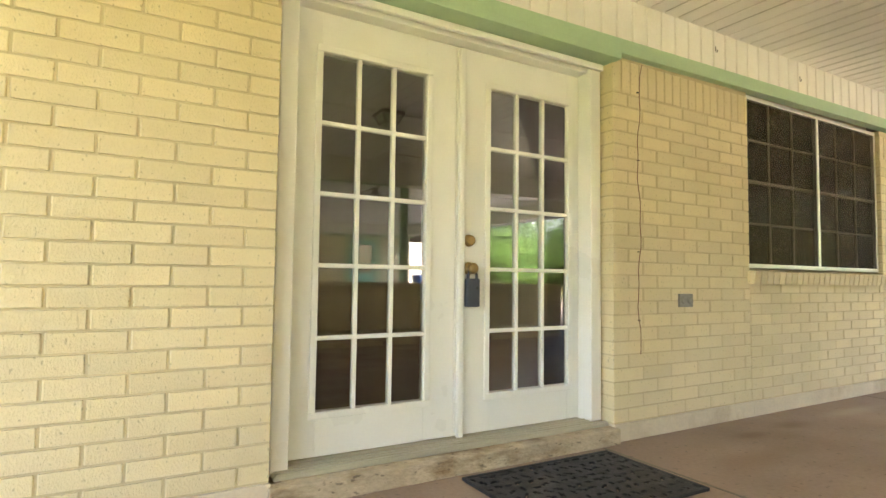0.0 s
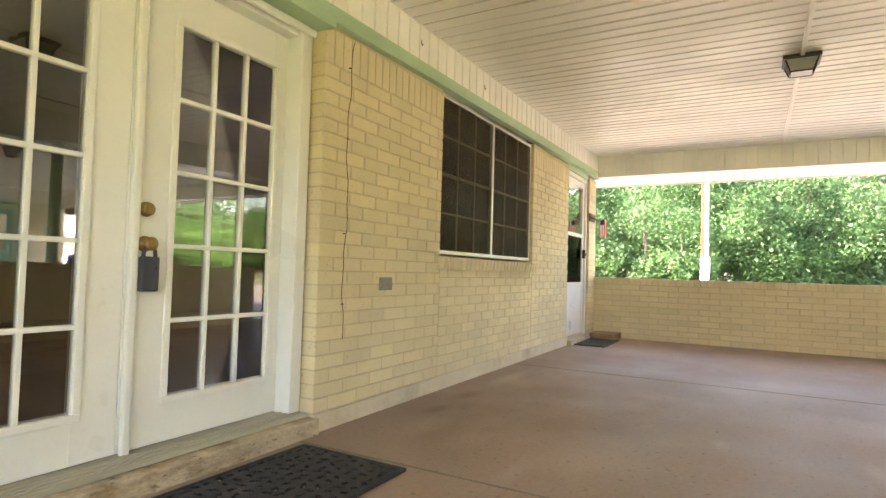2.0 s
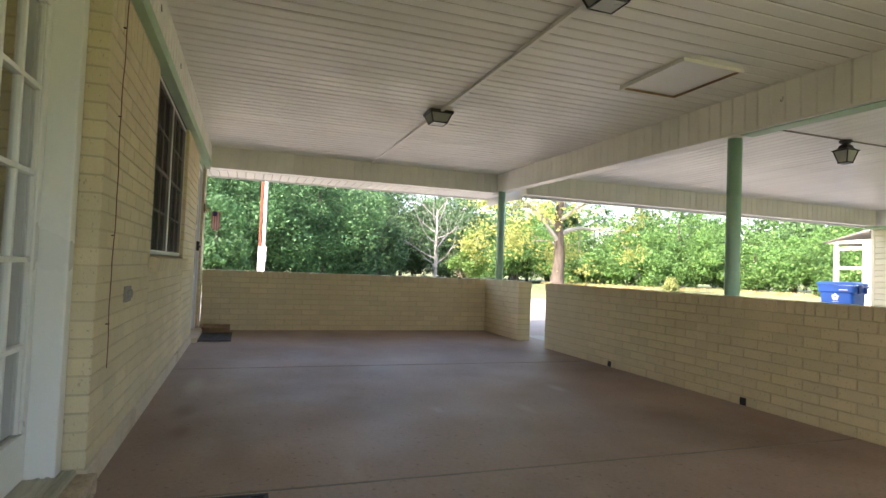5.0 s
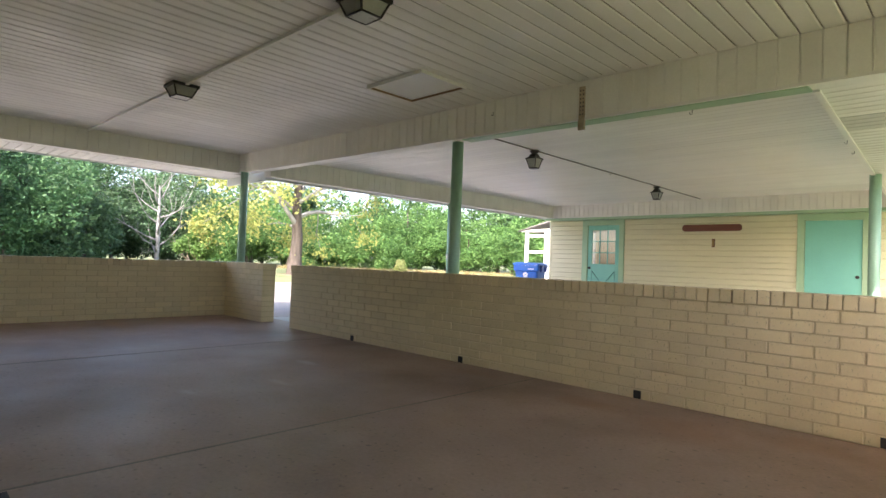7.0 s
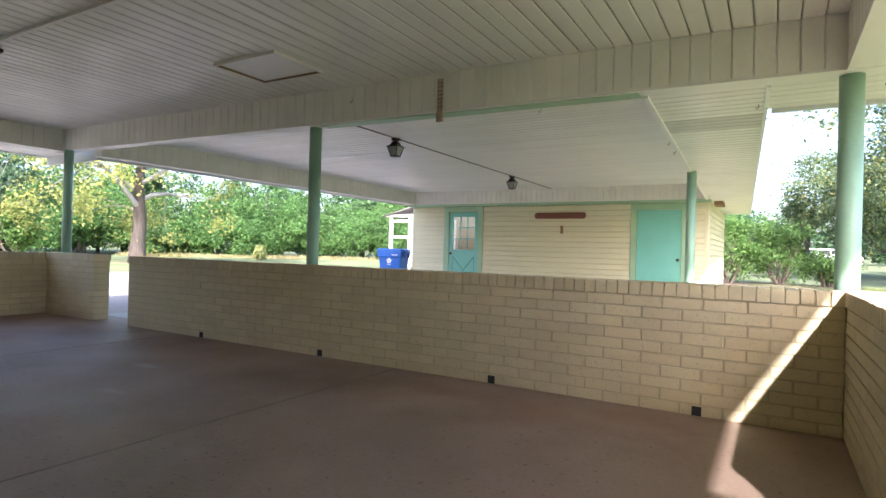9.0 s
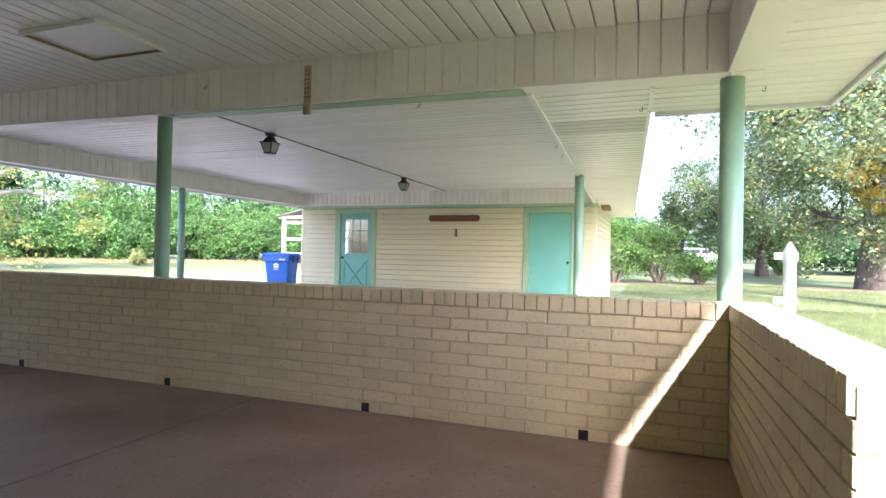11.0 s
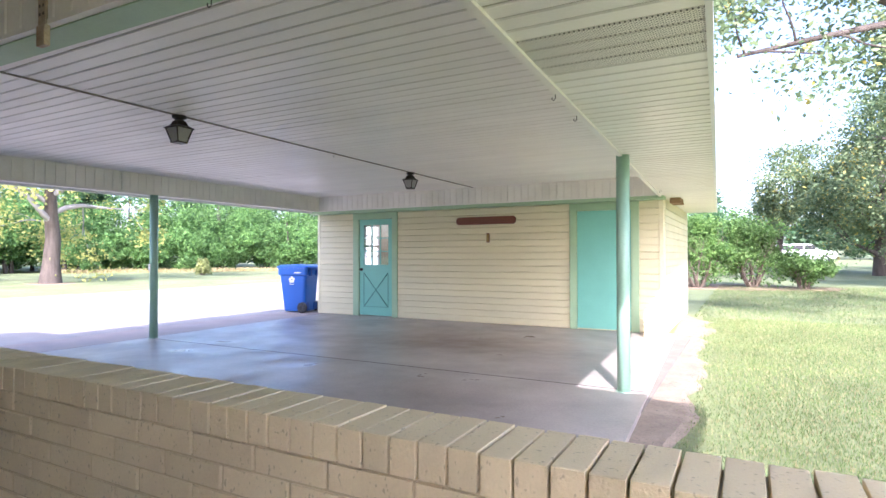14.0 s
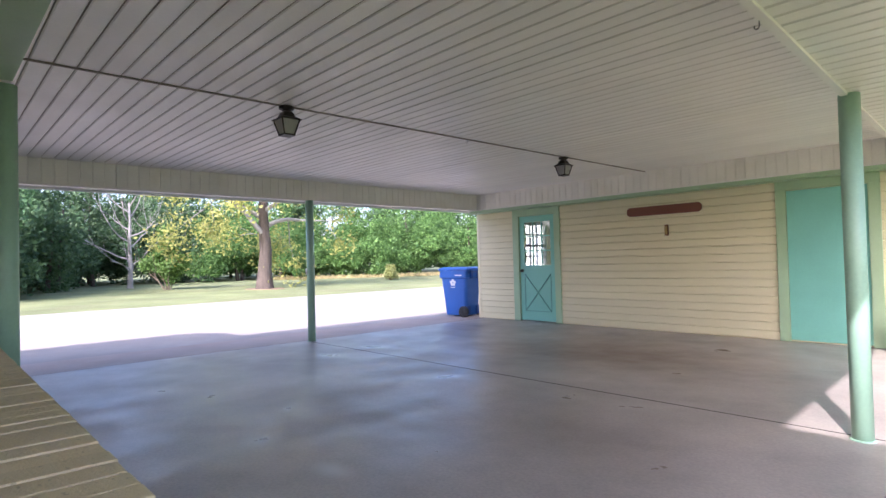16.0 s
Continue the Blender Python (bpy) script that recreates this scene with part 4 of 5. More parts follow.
def porch_lamp(at):
    l = thing("hanging_lantern", "small black hanging lantern with tapered glass", "lamp", at, "black carport lanterns")
    bm = bmesh.new()
    lathe(bm, [(0.06, 0.0), (0.06, -0.02), (0.03, -0.035)], n=16)
    part("canopy", bm, BRONZE, l)
    bm = bmesh.new()
    rod_rings(bm, [[(r * math.cos(a), r * math.sin(a), z) for a in [math.pi / 4 + k * math.pi / 2 for k in range(4)]] for r, z in ((0.03, -0.035), (0.055, -0.05), (0.075, -0.085), (0.125, -0.105), (0.125, -0.112))])
    part("cap", bm, BRONZE, l)
    a, b, z0, z1 = 0.075, 0.045, -0.112, -0.225
    for i, (sx, sy) in enumerate(((1, 1), (-1, 1), (-1, -1), (1, -1))):
        nx, ny = ((1, 1), (-1, 1), (-1, -1), (1, -1))[(i + 1) % 4]
        bm = bmesh.new()
        rod(bm, [(sx * a, sy * a, z0), (sx * b, sy * b, z1)], [0.006, 0.006], 4)
        part("corner_bar", bm, BRONZE, l)
        bm = bmesh.new()
        bm.faces.new([bm.verts.new(p) for p in ((sx * a * .95, sy * a * .95, z0), (nx * a * .95, ny * a * .95, z0), (nx * b * .95, ny * b * .95, z1), (sx * b * .95, sy * b * .95, z1))])
        bmesh.ops.solidify(bm, geom=bm.faces[:], thickness=0.002)
        part("pane", bm, FROST, l)
    part("base", box((-0.05, -0.05, -0.238), (0.05, 0.05, -0.224), 0.003), BRONZE, l)


porch_lamp((3.92, -3.27, 2.455))
porch_lamp((3.93, -7.10, 2.455))


# ---- garage ----
GY, GX0, GX1 = -9.46, 0.74, 7.72
gw = bmesh.new()
for xa, xb, za in ((GX0, 5.75, 0.0), (5.75, 6.69, 1.99), (6.69, GX1, 0.0)):
    box((xa, GY - 0.15, za), (xb, GY - 0.02, 2.16), 0, gw)
solid("wall_garage_front", gw, SIDING, "garage wall behind pale siding", "wall")
solid("ceiling_garage", box((GX0, -13.4, 2.161), (GX1, GY - 0.02, 2.2)), ROOM, "garage ceiling", "ceiling")
solid("wall_garage_side", box((GX0, -13.4, -0.05), (GX0 + 0.13, GY - 0.151, 2.16)), SIDING, "garage side wall", "wall")
gw = bmesh.new()
for ya, yb, za, zb in ((-13.4, -11.65, -0.05, 2.16), (-10.5, GY - 0.151, -0.05, 2.16), (-11.65, -10.5, -0.05, 0.95), (-11.65, -10.5, 1.98, 2.16)):
    box((GX1 - 0.13, ya, za), (GX1, yb, zb), 0, gw)
solid("wall_garage_drive", gw, SIDING, "garage wall by the driveway", "wall")
gwin = thing("window_2", "plain white garage window seen through the door glass", "window", (GX1 - 0.09, 0, 0), "", "structure")
for lo, hi in (((0, -11.65, 0.95), (0.05, -11.60, 1.98)), ((0, -10.55, 0.95), (0.05, -10.5, 1.98)), ((0, -11.60, 0.95), (0.05, -10.55, 1.0)), ((0, -11.60, 1.93), (0.05, -10.55, 1.98)), ((0, -11.60, 1.44), (0.05, -10.55, 1.49)), ((0.01, -11.33, 1.0), (0.04, -11.30, 1.93)), ((0.01, -11.09, 1.0), (0.04, -11.06, 1.93)), ((0.01, -10.84, 1.0), (0.04, -10.81, 1.93)), ((0.012, -11.60, 1.21), (0.038, -10.55, 1.235)), ((0.012, -11.60, 1.70), (0.038, -10.55, 1.725))):
    part("bar", box(lo, hi, 0.003), WHITEALU, gwin)
solid("wall_garage_back", box((GX0, -13.55, -0.05), (GX1, -13.401, 2.16)), SIDING, "garage back wall", "wall")
solid("garage_room_floor", box((GX0 + 0.13, -13.4, -0.2), (GX1 - 0.13, GY - 0.151, 0.01)), CARPORT, "garage floor", "floor")
LAP = 0.116
DOOR_A = (5.69, 6.77)
DOOR_B = (1.10, 2.22)


def lap_mesh():
    bm = bmesh.new()
    prof = ((0.0, 0.0), (0.004, -0.004), (0.0, -0.006), (-0.022, -0.003), (-0.025, 0.004), (-0.022, LAP - 0.024), (-0.004, LAP - 0.014), (-0.002, LAP + 0.004), (0.0, LAP + 0.004))
    rows = [[bm.verts.new((x, -y, z)) for y, z in prof] for x in (0, 1)]
    for k in range(len(prof)):
        j = (k + 1) % len(prof)
        bm.faces.new((rows[0][k], rows[0][j], rows[1][j], rows[1][k]))
    bm.faces.new(rows[0])
    bm.faces.new(rows[1][::-1])
    bmesh.ops.recalc_face_normals(bm, faces=bm.faces[:])
    return mesh_of("siding_board", bm, SIDING)


front = bpy.data.objects["wall_garage_front"]
lap = lap_mesh()
for r in range(18):
    for a, b in ((GX0 + 0.06, DOOR_B[0]), (DOOR_B[1], DOOR_A[0]), (DOOR_A[1], GX1 - 0.05)):
        o = part("siding_board", lap, None, front)
        o.matrix_basis = Matrix.LocRotScale((a, GY - 0.02, 0.02 + r * LAP), None, (b - a, 1, 1))
side = bpy.data.objects["wall_garage_side"]
drv = bpy.data.objects["wall_garage_drive"]
for r in range(18):
    o = part("siding_board", lap, None, side)
    o.matrix_basis = Matrix.LocRotScale((GX0, GY - 0.1, 0.02 + r * LAP), Euler((0, 0, radians(-90))), (3.8, -1, 1))
    for ya, ln in (((GY - 0.1, 0.93), (-11.66, 1.7)) if 0.85 < 0.02 + r * LAP < 1.95 else ((GY - 0.1, 3.8),)):
        o = part("siding_board", lap, None, drv)
        o.matrix_basis = Matrix.LocRotScale((GX1, ya, 0.02 + r * LAP), Euler((0, 0, radians(-90))), (ln, 1, 1))
for x in (GX0 - 0.012, GX1 - 0.055):
    solid("corner_trim", box((x, GY - 0.09, 0.0), (x + 0.068, GY + 0.012, 2.157), 0.004), SIDING, "pale vinyl corner trim", "trim")


def trim_frame(d, x0, x1, inner0, inner1, ztop, m=TRIM):
    part("casing", box((x0, -0.03, 0.0), (inner0, 0.03, ztop - 0.12), 0.004), m, d)
    part("casing", box((inner1, -0.03, 0.0), (x1, 0.03, ztop - 0.12), 0.004), m, d)
    part("head_casing", box((x0, -0.03, ztop - 0.12), (x1, 0.031, ztop), 0.004), m, d)


ga = thing("door_3", "teal half-glazed garage door with crossed lower panel", "door", (0, GY, 0), "", "structure")
trim_frame(ga, DOOR_A[0], DOOR_A[1], 5.81, 6.63, 2.10)
a, b = 5.815, 6.625
g0, g1, gz0, gz1 = a + 0.10, b - 0.10, 1.05, 1.86
leaf = part("leaf", box((a, -0.045, 0.02), (g0, -0.005, 1.975), 0.003), TEAL, ga)
for lo, hi in (((g1, -0.045, 0.02), (b, -0.005, 1.975)), ((g0, -0.0445, 0.02), (g1, -0.0055, gz0)), ((g0, -0.0445, gz1), (g1, -0.0055, 1.975))):
    part("rail", box(lo, hi, 0.002), TEAL, leaf)
for i in range(1, 3):
    x = g0 + (g1 - g0) * i / 3
    part("muntin", box((x - 0.010, -0.036, gz0), (x + 0.010, -0.008, gz1), 0.003), TEAL, leaf)
    z = gz0 + (gz1 - gz0) * i / 3
    part("muntin", box((g0, -0.0355, z - 0.010), (g1, -0.0085, z + 0.010), 0.003), TEAL, leaf)
for i in range(3):
    for j in range(3):
        w, h = (g1 - g0) / 3, (gz1 - gz0) / 3
        p = part("pane", box((g0 + i * w + 0.009, -0.024, gz0 + j * h + 0.009), (g0 + (i + 1) * w - 0.009, -0.021, gz0 + (j + 1) * h - 0.009)), GLASS, leaf)
        p.visible_shadow = False
x0, x1, z0, z1 = a + 0.11, b - 0.11, 0.20, 0.88
for p, q in (((x0, z0), (x1, z1)), ((x0, z1), (x1, z0))):
    bm = bmesh.new()
    rod(bm, [(p[0], -0.003, p[1]), (q[0], -0.003, q[1])], [0.011, 0.011], 6)
    part("cross_bar", bm, TEALDARK, leaf)
for lo, hi in (((x0 - 0.01, -0.006, z0), (x0 + 0.004, 0.002, z1)), ((x1 - 0.004, -0.006, z0), (x1 + 0.01, 0.002, z1)), ((x0, -0.006, z0 - 0.01), (x1, 0.002, z0 + 0.002))):
    part("panel_groove", box(lo, hi, 0.001), TEALDARK, leaf)
bm = bmesh.new()
lathe(bm, [(0.03, 0), (0.03, 0.008), (0.014, 0.015), (0.028, 0.04), (0.02, 0.06)], n=16)
bmesh.ops.rotate(bm, verts=bm.verts, matrix=Matrix.Rotation(radians(-90), 3, "X"))
bmesh.ops.translate(bm, verts=bm.verts, vec=(b - 0.055, -0.005, 0.95))
part("door_knob", bm, BRONZE, ga)

gb = thing("door_4", "plain flat teal garage door", "door", (0, GY, 0), "", "structure")
trim_frame(gb, DOOR_B[0], DOOR_B[1], 1.22, 2.10, 2.10)
part("leaf", box((1.225, -0.035, 0.02), (2.095, 0.0, 1.975), 0.003), TEAL, gb)
bm = bmesh.new()
lathe(bm, [(0.03, 0), (0.03, 0.008), (0.014, 0.015), (0.028, 0.04), (0.02, 0.06)], n=16)
bmesh.ops.rotate(bm, verts=bm.verts, matrix=Matrix.Rotation(radians(-90), 3, "X"))
bmesh.ops.translate(bm, verts=bm.verts, vec=(1.29, 0.0, 0.95))
part("door_knob", bm, BRONZE, gb)

plaque = thing("wall_board", "long red-brown wooden board with clipped corners on the siding", "board", (3.77, GY + 0.02, 1.87))
bm = bmesh.new()
out_l = [(-0.59, -0.035), (-0.55, -0.07), (0.55, -0.07), (0.59, -0.035), (0.59, 0.035), (0.55, 0.07), (-0.55, 0.07), (-0.59, 0.035)]
rod_rings(bm, [[(x, y, z) for x, z in out_l] for y in (0.0, 0.022)])
bmesh.ops.recalc_face_normals(bm, faces=bm.faces[:])
bmesh.ops.bevel(bm, geom=bm.edges[:], offset=0.004, segments=1, affect="EDGES")
part("panel", bm, PLAQUE, plaque)
holder = thing("wall_holder", "small brown wooden holder under the board", "holder", (3.72, GY + 0.02, 1.47))
part("back", box((-0.03, 0.0, 0.0), (0.03, 0.012, 0.17), 0.003), PLAQUE, holder)
part("front", box((-0.022, 0.012, 0.02), (0.022, 0.030, 0.15), 0.004), BRASS, holder)
for k, y in enumerate((-9.72, -10.05)):
    bk = thing("eave_block", "brown wooden block under the eave", "block", (0.60, y, 2.062), "eave blocks")
    part("block", box((-0.10, -0.07, 0), (0.06, 0.07, 0.088), 0.005), WOOD, bk)
    part("cap", box((-0.105, -0.075, 0.0), (-0.10, 0.075, 0.03), 0.001), RUST, bk)


# ---- wheeled bin ----
def bin_ring(w, d, z, r=0.06, shift=0.0):
    pts = []
    for cx, cy, a0 in ((w - r, d - r, 0), (-w + r, d - r, 90), (-w + r, -d + r, 180), (w - r, -d + r, 270)):
        for k in range(4):
            a = radians(a0 + k * 30)
            pts.append((cx + r * math.cos(a), cy + shift + r * math.sin(a), z))
    return pts


rb = thing("wheeled_bin", "blue plastic wheeled recycling bin with closed lid", "bin", (8.42, -9.62, -0.012), "", "", 100)
bm = bmesh.new()
rod_rings(bm, [bin_ring(0.235, 0.26, 0.03, shift=0.02), bin_ring(0.24, 0.27, 0.06, shift=0.02), bin_ring(0.275, 0.33, 0.80), bin_ring(0.28, 0.335, 0.81), bin_ring(0.305, 0.365, 0.83), bin_ring(0.305, 0.365, 0.97)])
part("body", bm, BLUE, rb)
bm = bmesh.new()
rod_rings(bm, [bin_ring(0.315, 0.385, 0.972), bin_ring(0.32, 0.39, 0.985), bin_ring(0.315, 0.385, 1.015), bin_ring(0.25, 0.31, 1.045)])
lid = part("lid", bm, BLUE, rb)
part("lid_handle", box((-0.10, -0.42, 0.985), (0.10, -0.38, 1.01), 0.006), BLUEDARK, lid)
for s in (-1, 1):
    wh = bmesh.new()
    lathe(wh, [(0.10, -0.028), (0.115, -0.022), (0.115, 0.022), (0.10, 0.028)], n=28)
    bmesh.ops.rotate(wh, verts=wh.verts, matrix=Matrix.Rotation(radians(90), 3, "Y"))
    bmesh.ops.translate(wh, verts=wh.verts, vec=(s * 0.285, 0.26, 0.115))
    wheel = part("wheel", wh, BLACKP, rb)
    for k in range(7):
        sp = bmesh.new()
        a = k * math.tau / 7
        rod(sp, [(s * 0.316, 0.26 + 0.02 * math.cos(a), 0.115 + 0.02 * math.sin(a)), (s * 0.316, 0.26 + 0.09 * math.cos(a), 0.115 + 0.09 * math.sin(a))], [0.007, 0.007], 6)
        part("spoke", sp, GREYRUBBER, wheel)
    part("axle_housing", box((s * 0.17 - 0.06, 0.22, 0.05), (s * 0.17 + 0.06, 0.32, 0.22), 0.01), BLUEDARK, rb)
bm = bmesh.new()
rod(bm, [(-0.24, 0.37, 0.93), (-0.24, 0.43, 0.95), (0.24, 0.43, 0.95), (0.24, 0.37, 0.93)], [0.014] * 4, 8)
part("handle", bm, BLUEDARK, rb)
for y in (-0.12, 0.14):
    part("lug", box((y - 0.035, 0.36, 0.80), (y + 0.035, 0.40, 0.975), 0.008), BLUEDARK, rb)
part("emblem_bar", box((0.272, -0.07, 0.615), (0.281, 0.05, 0.627)), PRINT, rb)
part("emblem_bar", box((0.303, 0.07, 0.865), (0.308, 0.24, 0.885)), PRINT, rb)
for k in range(5):
    a = math.pi / 2 + k * math.tau / 5
    bm = bmesh.new()
    lathe(bm, [(0.030, 0.0), (0.030, 0.012)], n=12)
    bmesh.ops.rotate(bm, verts=bm.verts, matrix=Matrix.Rotation(radians(90), 3, "Y"))
    bmesh.ops.translate(bm, verts=bm.verts, vec=(0.270, -0.01 + 0.045 * math.cos(a), 0.72 + 0.045 * math.sin(a)))
    part("emblem_petal", bm, PRINT, rb)

pier = thing("brick_pier", "short stack of cream painted bricks at the garage corner", "brick pier", (0.86, -9.05, 0.0))
for r in range(6):
    part("brick", box((-0.095, -0.10 + (r % 2) * 0.006, r * 0.075), (0.095, 0.10, r * 0.075 + 0.069), 0.005), BRICK, pier)


# ---- fence post, mast, shed, car ----
fp = thing("gate_post", "galvanised fence post with pointed cap and hinge clamps", "fence post", (-1.02, -1.19, -0.07))
bm = bmesh.new()
lathe(bm, [(0.030, 0), (0.030, 1.16)], n=20)
part("pipe", bm, GALV, fp)
bm = bmesh.new()
lathe(bm, [(0.037, 1.14), (0.037, 1.185), (0.033, 1.19), (0.010, 1.235), (0.003, 1.242)], n=20)
part("cap", bm, GALV, fp)
for z in (0.93, 1.165):
    bm = bmesh.new()
    lathe(bm, [(0.033, z - 0.022), (0.0385, z - 0.018), (0.0385, z + 0.018), (0.033, z + 0.022)], n=20)
    cl = part("clamp", bm, GALV, fp)
    part("clamp_ear", box((0.034, -0.008, z - 0.018), (0.075, 0.008, z + 0.018), 0.004), GALV, cl)
    bm = bmesh.new()
    rod(bm, [(0.062, -0.02, z), (0.062, 0.02, z)], [0.005, 0.005], 8)
    part("bolt", bm, GALV, cl)

mast = thing("service_mast", "white electric meter post with a tall conduit", "meter post", (15.2, 2.15, -0.05))
part("pole", box((-0.02, 0.03, 0), (0.04, 0.10, 6.0), 0.01), PLAQUE, mast, "dark wooden pole")
bm = bmesh.new()
rod(bm, [(-0.06, -0.03, 1.2), (-0.06, -0.03, 5.6)], [0.042, 0.042], 12)
part("conduit", bm, WHITEALU, mast)
part("meter_box", box((-0.19, -0.08, 0.45), (0.19, 0.10, 1.02), 0.015), WHITEALU, mast)
part("meter", box((-0.13, -0.10, 1.03), (0.13, 0.10, 1.42), 0.012), WHITEALU, mast)


def shed():
    h = thing("neighbour_shed", "white sided outbuilding with an open screened porch", "shed", (15.2, -20.5, -0.05), "", "", 0)
    part("wall", box((-6.0, -4.0, 0.25), (0.0, 0.0, 2.85)), WHITEALU, h)
    bm = bmesh.new()
    rod_rings(bm, [[(1.6, y, 2.72), (-3.2, y, 4.0), (-6.3, y, 2.9), (-3.2, y, 3.8)] for y in (-4.4, 0.35)])
    part("roof", bm, SHINGLE, h)
    part("roof_edge", box((-6.2, 0.001, 2.70), (1.5, 0.06, 2.84), 0.01), WHITEALU, h)
    part("porch_floor", box((0.002, -3.9, 0.0), (1.3, -0.02, 0.25)), DRIVE, h)
    for x in (1.16, 0.0):
        part("porch_post", box((x, -0.14, 0.25), (x + 0.14, 0.0, 2.7), 0.01), WHITEALU, h)
    for z in (0.95, 1.65, 2.45):
        part("porch_rail", box((0.14, -0.12, z), (1.16, -0.02, z + 0.12), 0.01), WHITEALU, h)
    w = part("window", box((-2.6, 0.002, 1.2), (-1.8, 0.05, 2.1), 0.01), WHITEALU, h)
    for k in range(5):
        part("louvre", box((-2.54, 0.05, 1.26 + k * 0.165), (-1.86, 0.07, 1.37 + k * 0.165), 0.004), GALV, w)


shed()


def car():
    c = thing("parked_car", "white sport utility vehicle parked beyond the lawn", "car", (-4.7, -58.0, ground_height(-4.7, -58.0)), "", "", 8)
    bm = bmesh.new()
    prof = [(-2.3, 0.35), (-2.3, 0.95), (-2.2, 1.05), (-1.1, 1.1), (-0.45, 1.65), (1.9, 1.68), (2.3, 1.1), (2.35, 0.4)]
    rod_rings(bm, [[(x, y, z) for x, z in prof] for y in (-0.9, 0.9)])
    bmesh.ops.recalc_face_normals(bm, faces=bm.faces[:])
    bmesh.ops.bevel(bm, geom=bm.edges[:], offset=0.06, segments=2, affect="EDGES")
    part("body", bm, CARPAINT, c)
    for x0, x1 in ((-0.75, 0.05), (0.15, 1.0), (1.1, 1.95)):
        for y in (-0.905, 0.895):
            part("window", box((x0, y, 1.16), (x1, y + 0.012, 1.56), 0.004), BLACKP, c)
    for x in (-1.45, 1.5):
        for y in (-0.9, 0.72):
            w = bmesh.new()
            lathe(w, [(0.33, 0), (0.37, 0.03), (0.37, 0.17), (0.33, 0.2)], n=20)
            bmesh.ops.rotate(w, verts=w.verts, matrix=Matrix.Rotation(radians(-90), 3, "X"))
            bmesh.ops.translate(w, verts=w.verts, vec=(x, y, 0.37))
            wheel = part("wheel", w, BLACKP, c)
            part("rim", box((x - 0.16, y - 0.008, 0.21), (x + 0.16, y + 0.208, 0.53), 0.05), GALV, wheel)
    for y in (-0.8, 0.5):
        part("headlight", box((-2.33, y, 0.78), (-2.28, y + 0.3, 0.93), 0.01), FROST, c)


car()
def bare_strip():
    bm = bmesh.new()
    inner, outer = [], []
    for k in range(60):
        y = -2.7 - k * 0.18
        x = 0.35 - 0.045 * (y + 3.3)
        wide = (0.50 + 0.28 * noise.noise((0.0, y * 0.8, 3.0)) + 0.15 * noise.noise((4.0, y * 2.7, 1.0))) * min(1.0, 0.25 + k / 12, (60 - k) / 8)
        inner.append(bm.verts.new((x, y, -0.052)))
        outer.append([bm.verts.new((x - wide * 0.8, y, -0.050)), bm.verts.new((x - wide, y, -0.075))])
    for k in range(59):
        bm.faces.new((inner[k], outer[k][0], outer[k + 1][0], inner[k + 1]))
        bm.faces.new((outer[k][0], outer[k][1], outer[k + 1][1], outer[k + 1][0]))
    bmesh.ops.recalc_face_normals(bm, faces=bm.faces[:])
    solid("bare_strip", bm, SAND, "bare sandy strip along the slab", "soil")


bare_strip()
for nm, at, r in (("leaf_litter_bed", (0.5, -25.5), 4.5), ("leaf_litter_bed", (-8.5, -25.0), 3.5), ("leaf_litter_bed", (28.3, -14.5), 1.7)):
    bm = bmesh.new()
    ring = [(at[0] + r * (0.85 + 0.25 * noise.noise((k * 0.9, at[0], 0))) * math.cos(k * math.tau / 28), at[1] + 0.6 * r * (0.85 + 0.25 * noise.noise((k * 0.7, at[1], 5))) * math.sin(k * math.tau / 28)) for k in range(28)]
    rod_rings(bm, [[(x, y, z) for x, y in ring] for z in (-0.15, ground_height(*at) + 0.02)])
    solid(nm, bm, LITTER, "brown leaf litter under the trees", "litter")


# ---- foliage ----
def leaves_mesh(name, centres, size, m, rng, flat=0.35):
    """Many small folded leaves, one island each, at the given centres."""
    n = len(centres)
    u = rng.normal(size=(n, 3))
    u[:, 2] *= flat + 0.4
    u /= np.linalg.norm(u, axis=1)[:, None]
    w = np.cross(u, rng.normal(size=(n, 3)))
    w /= np.linalg.norm(w, axis=1)[:, None]
    nrm = np.cross(u, w)
    s = (size * rng.uniform(0.55, 1.35, n))[:, None]
    a, c = centres - u * s, centres + u * s
    b, d = centres + w * s * 0.55 + nrm * s * 0.22, centres - w * s * 0.55 + nrm * s * 0.22
    verts = np.stack([a, b, c, d], 1).reshape(-1, 3)
    me = bpy.data.meshes.new(name)
    me.vertices.add(4 * n)
    me.vertices.foreach_set("co", verts.ravel())
    me.loops.add(4 * n)
    me.loops.foreach_set("vertex_index", np.arange(4 * n, dtype=np.int32))
    me.polygons.add(n)
    me.polygons.foreach_set("loop_start", np.arange(0, 4 * n, 4, dtype=np.int32))
    me.update(calc_edges=True)
    me.materials.append(m)
    return me


def clump_points(centre, radius, count, rng, shell=0.55, lumps=14):
    """Points over an uneven crown made of smaller lumps."""
    centre, radius = np.array(centre, float), np.array(radius, float)
    d = rng.normal(size=(lumps, 3))
    d /= np.linalg.norm(d, axis=1)[:, None]
    lc = centre + d * radius * rng.uniform(0.35, 0.85, (lumps, 1))
    lr = radius.mean() * rng.uniform(0.28, 0.5, lumps)
    k = rng.integers(0, lumps, count)
    v = rng.normal(size=(count, 3))
    v /= np.linalg.norm(v, axis=1)[:, None]
    r = lr[k] * (shell + (1 - shell) * rng.uniform(0, 1, count)) * rng.uniform(0.85, 1.15, count)
    return lc[k] + v * r[:, None] * np.array([1, 1, 0.8])


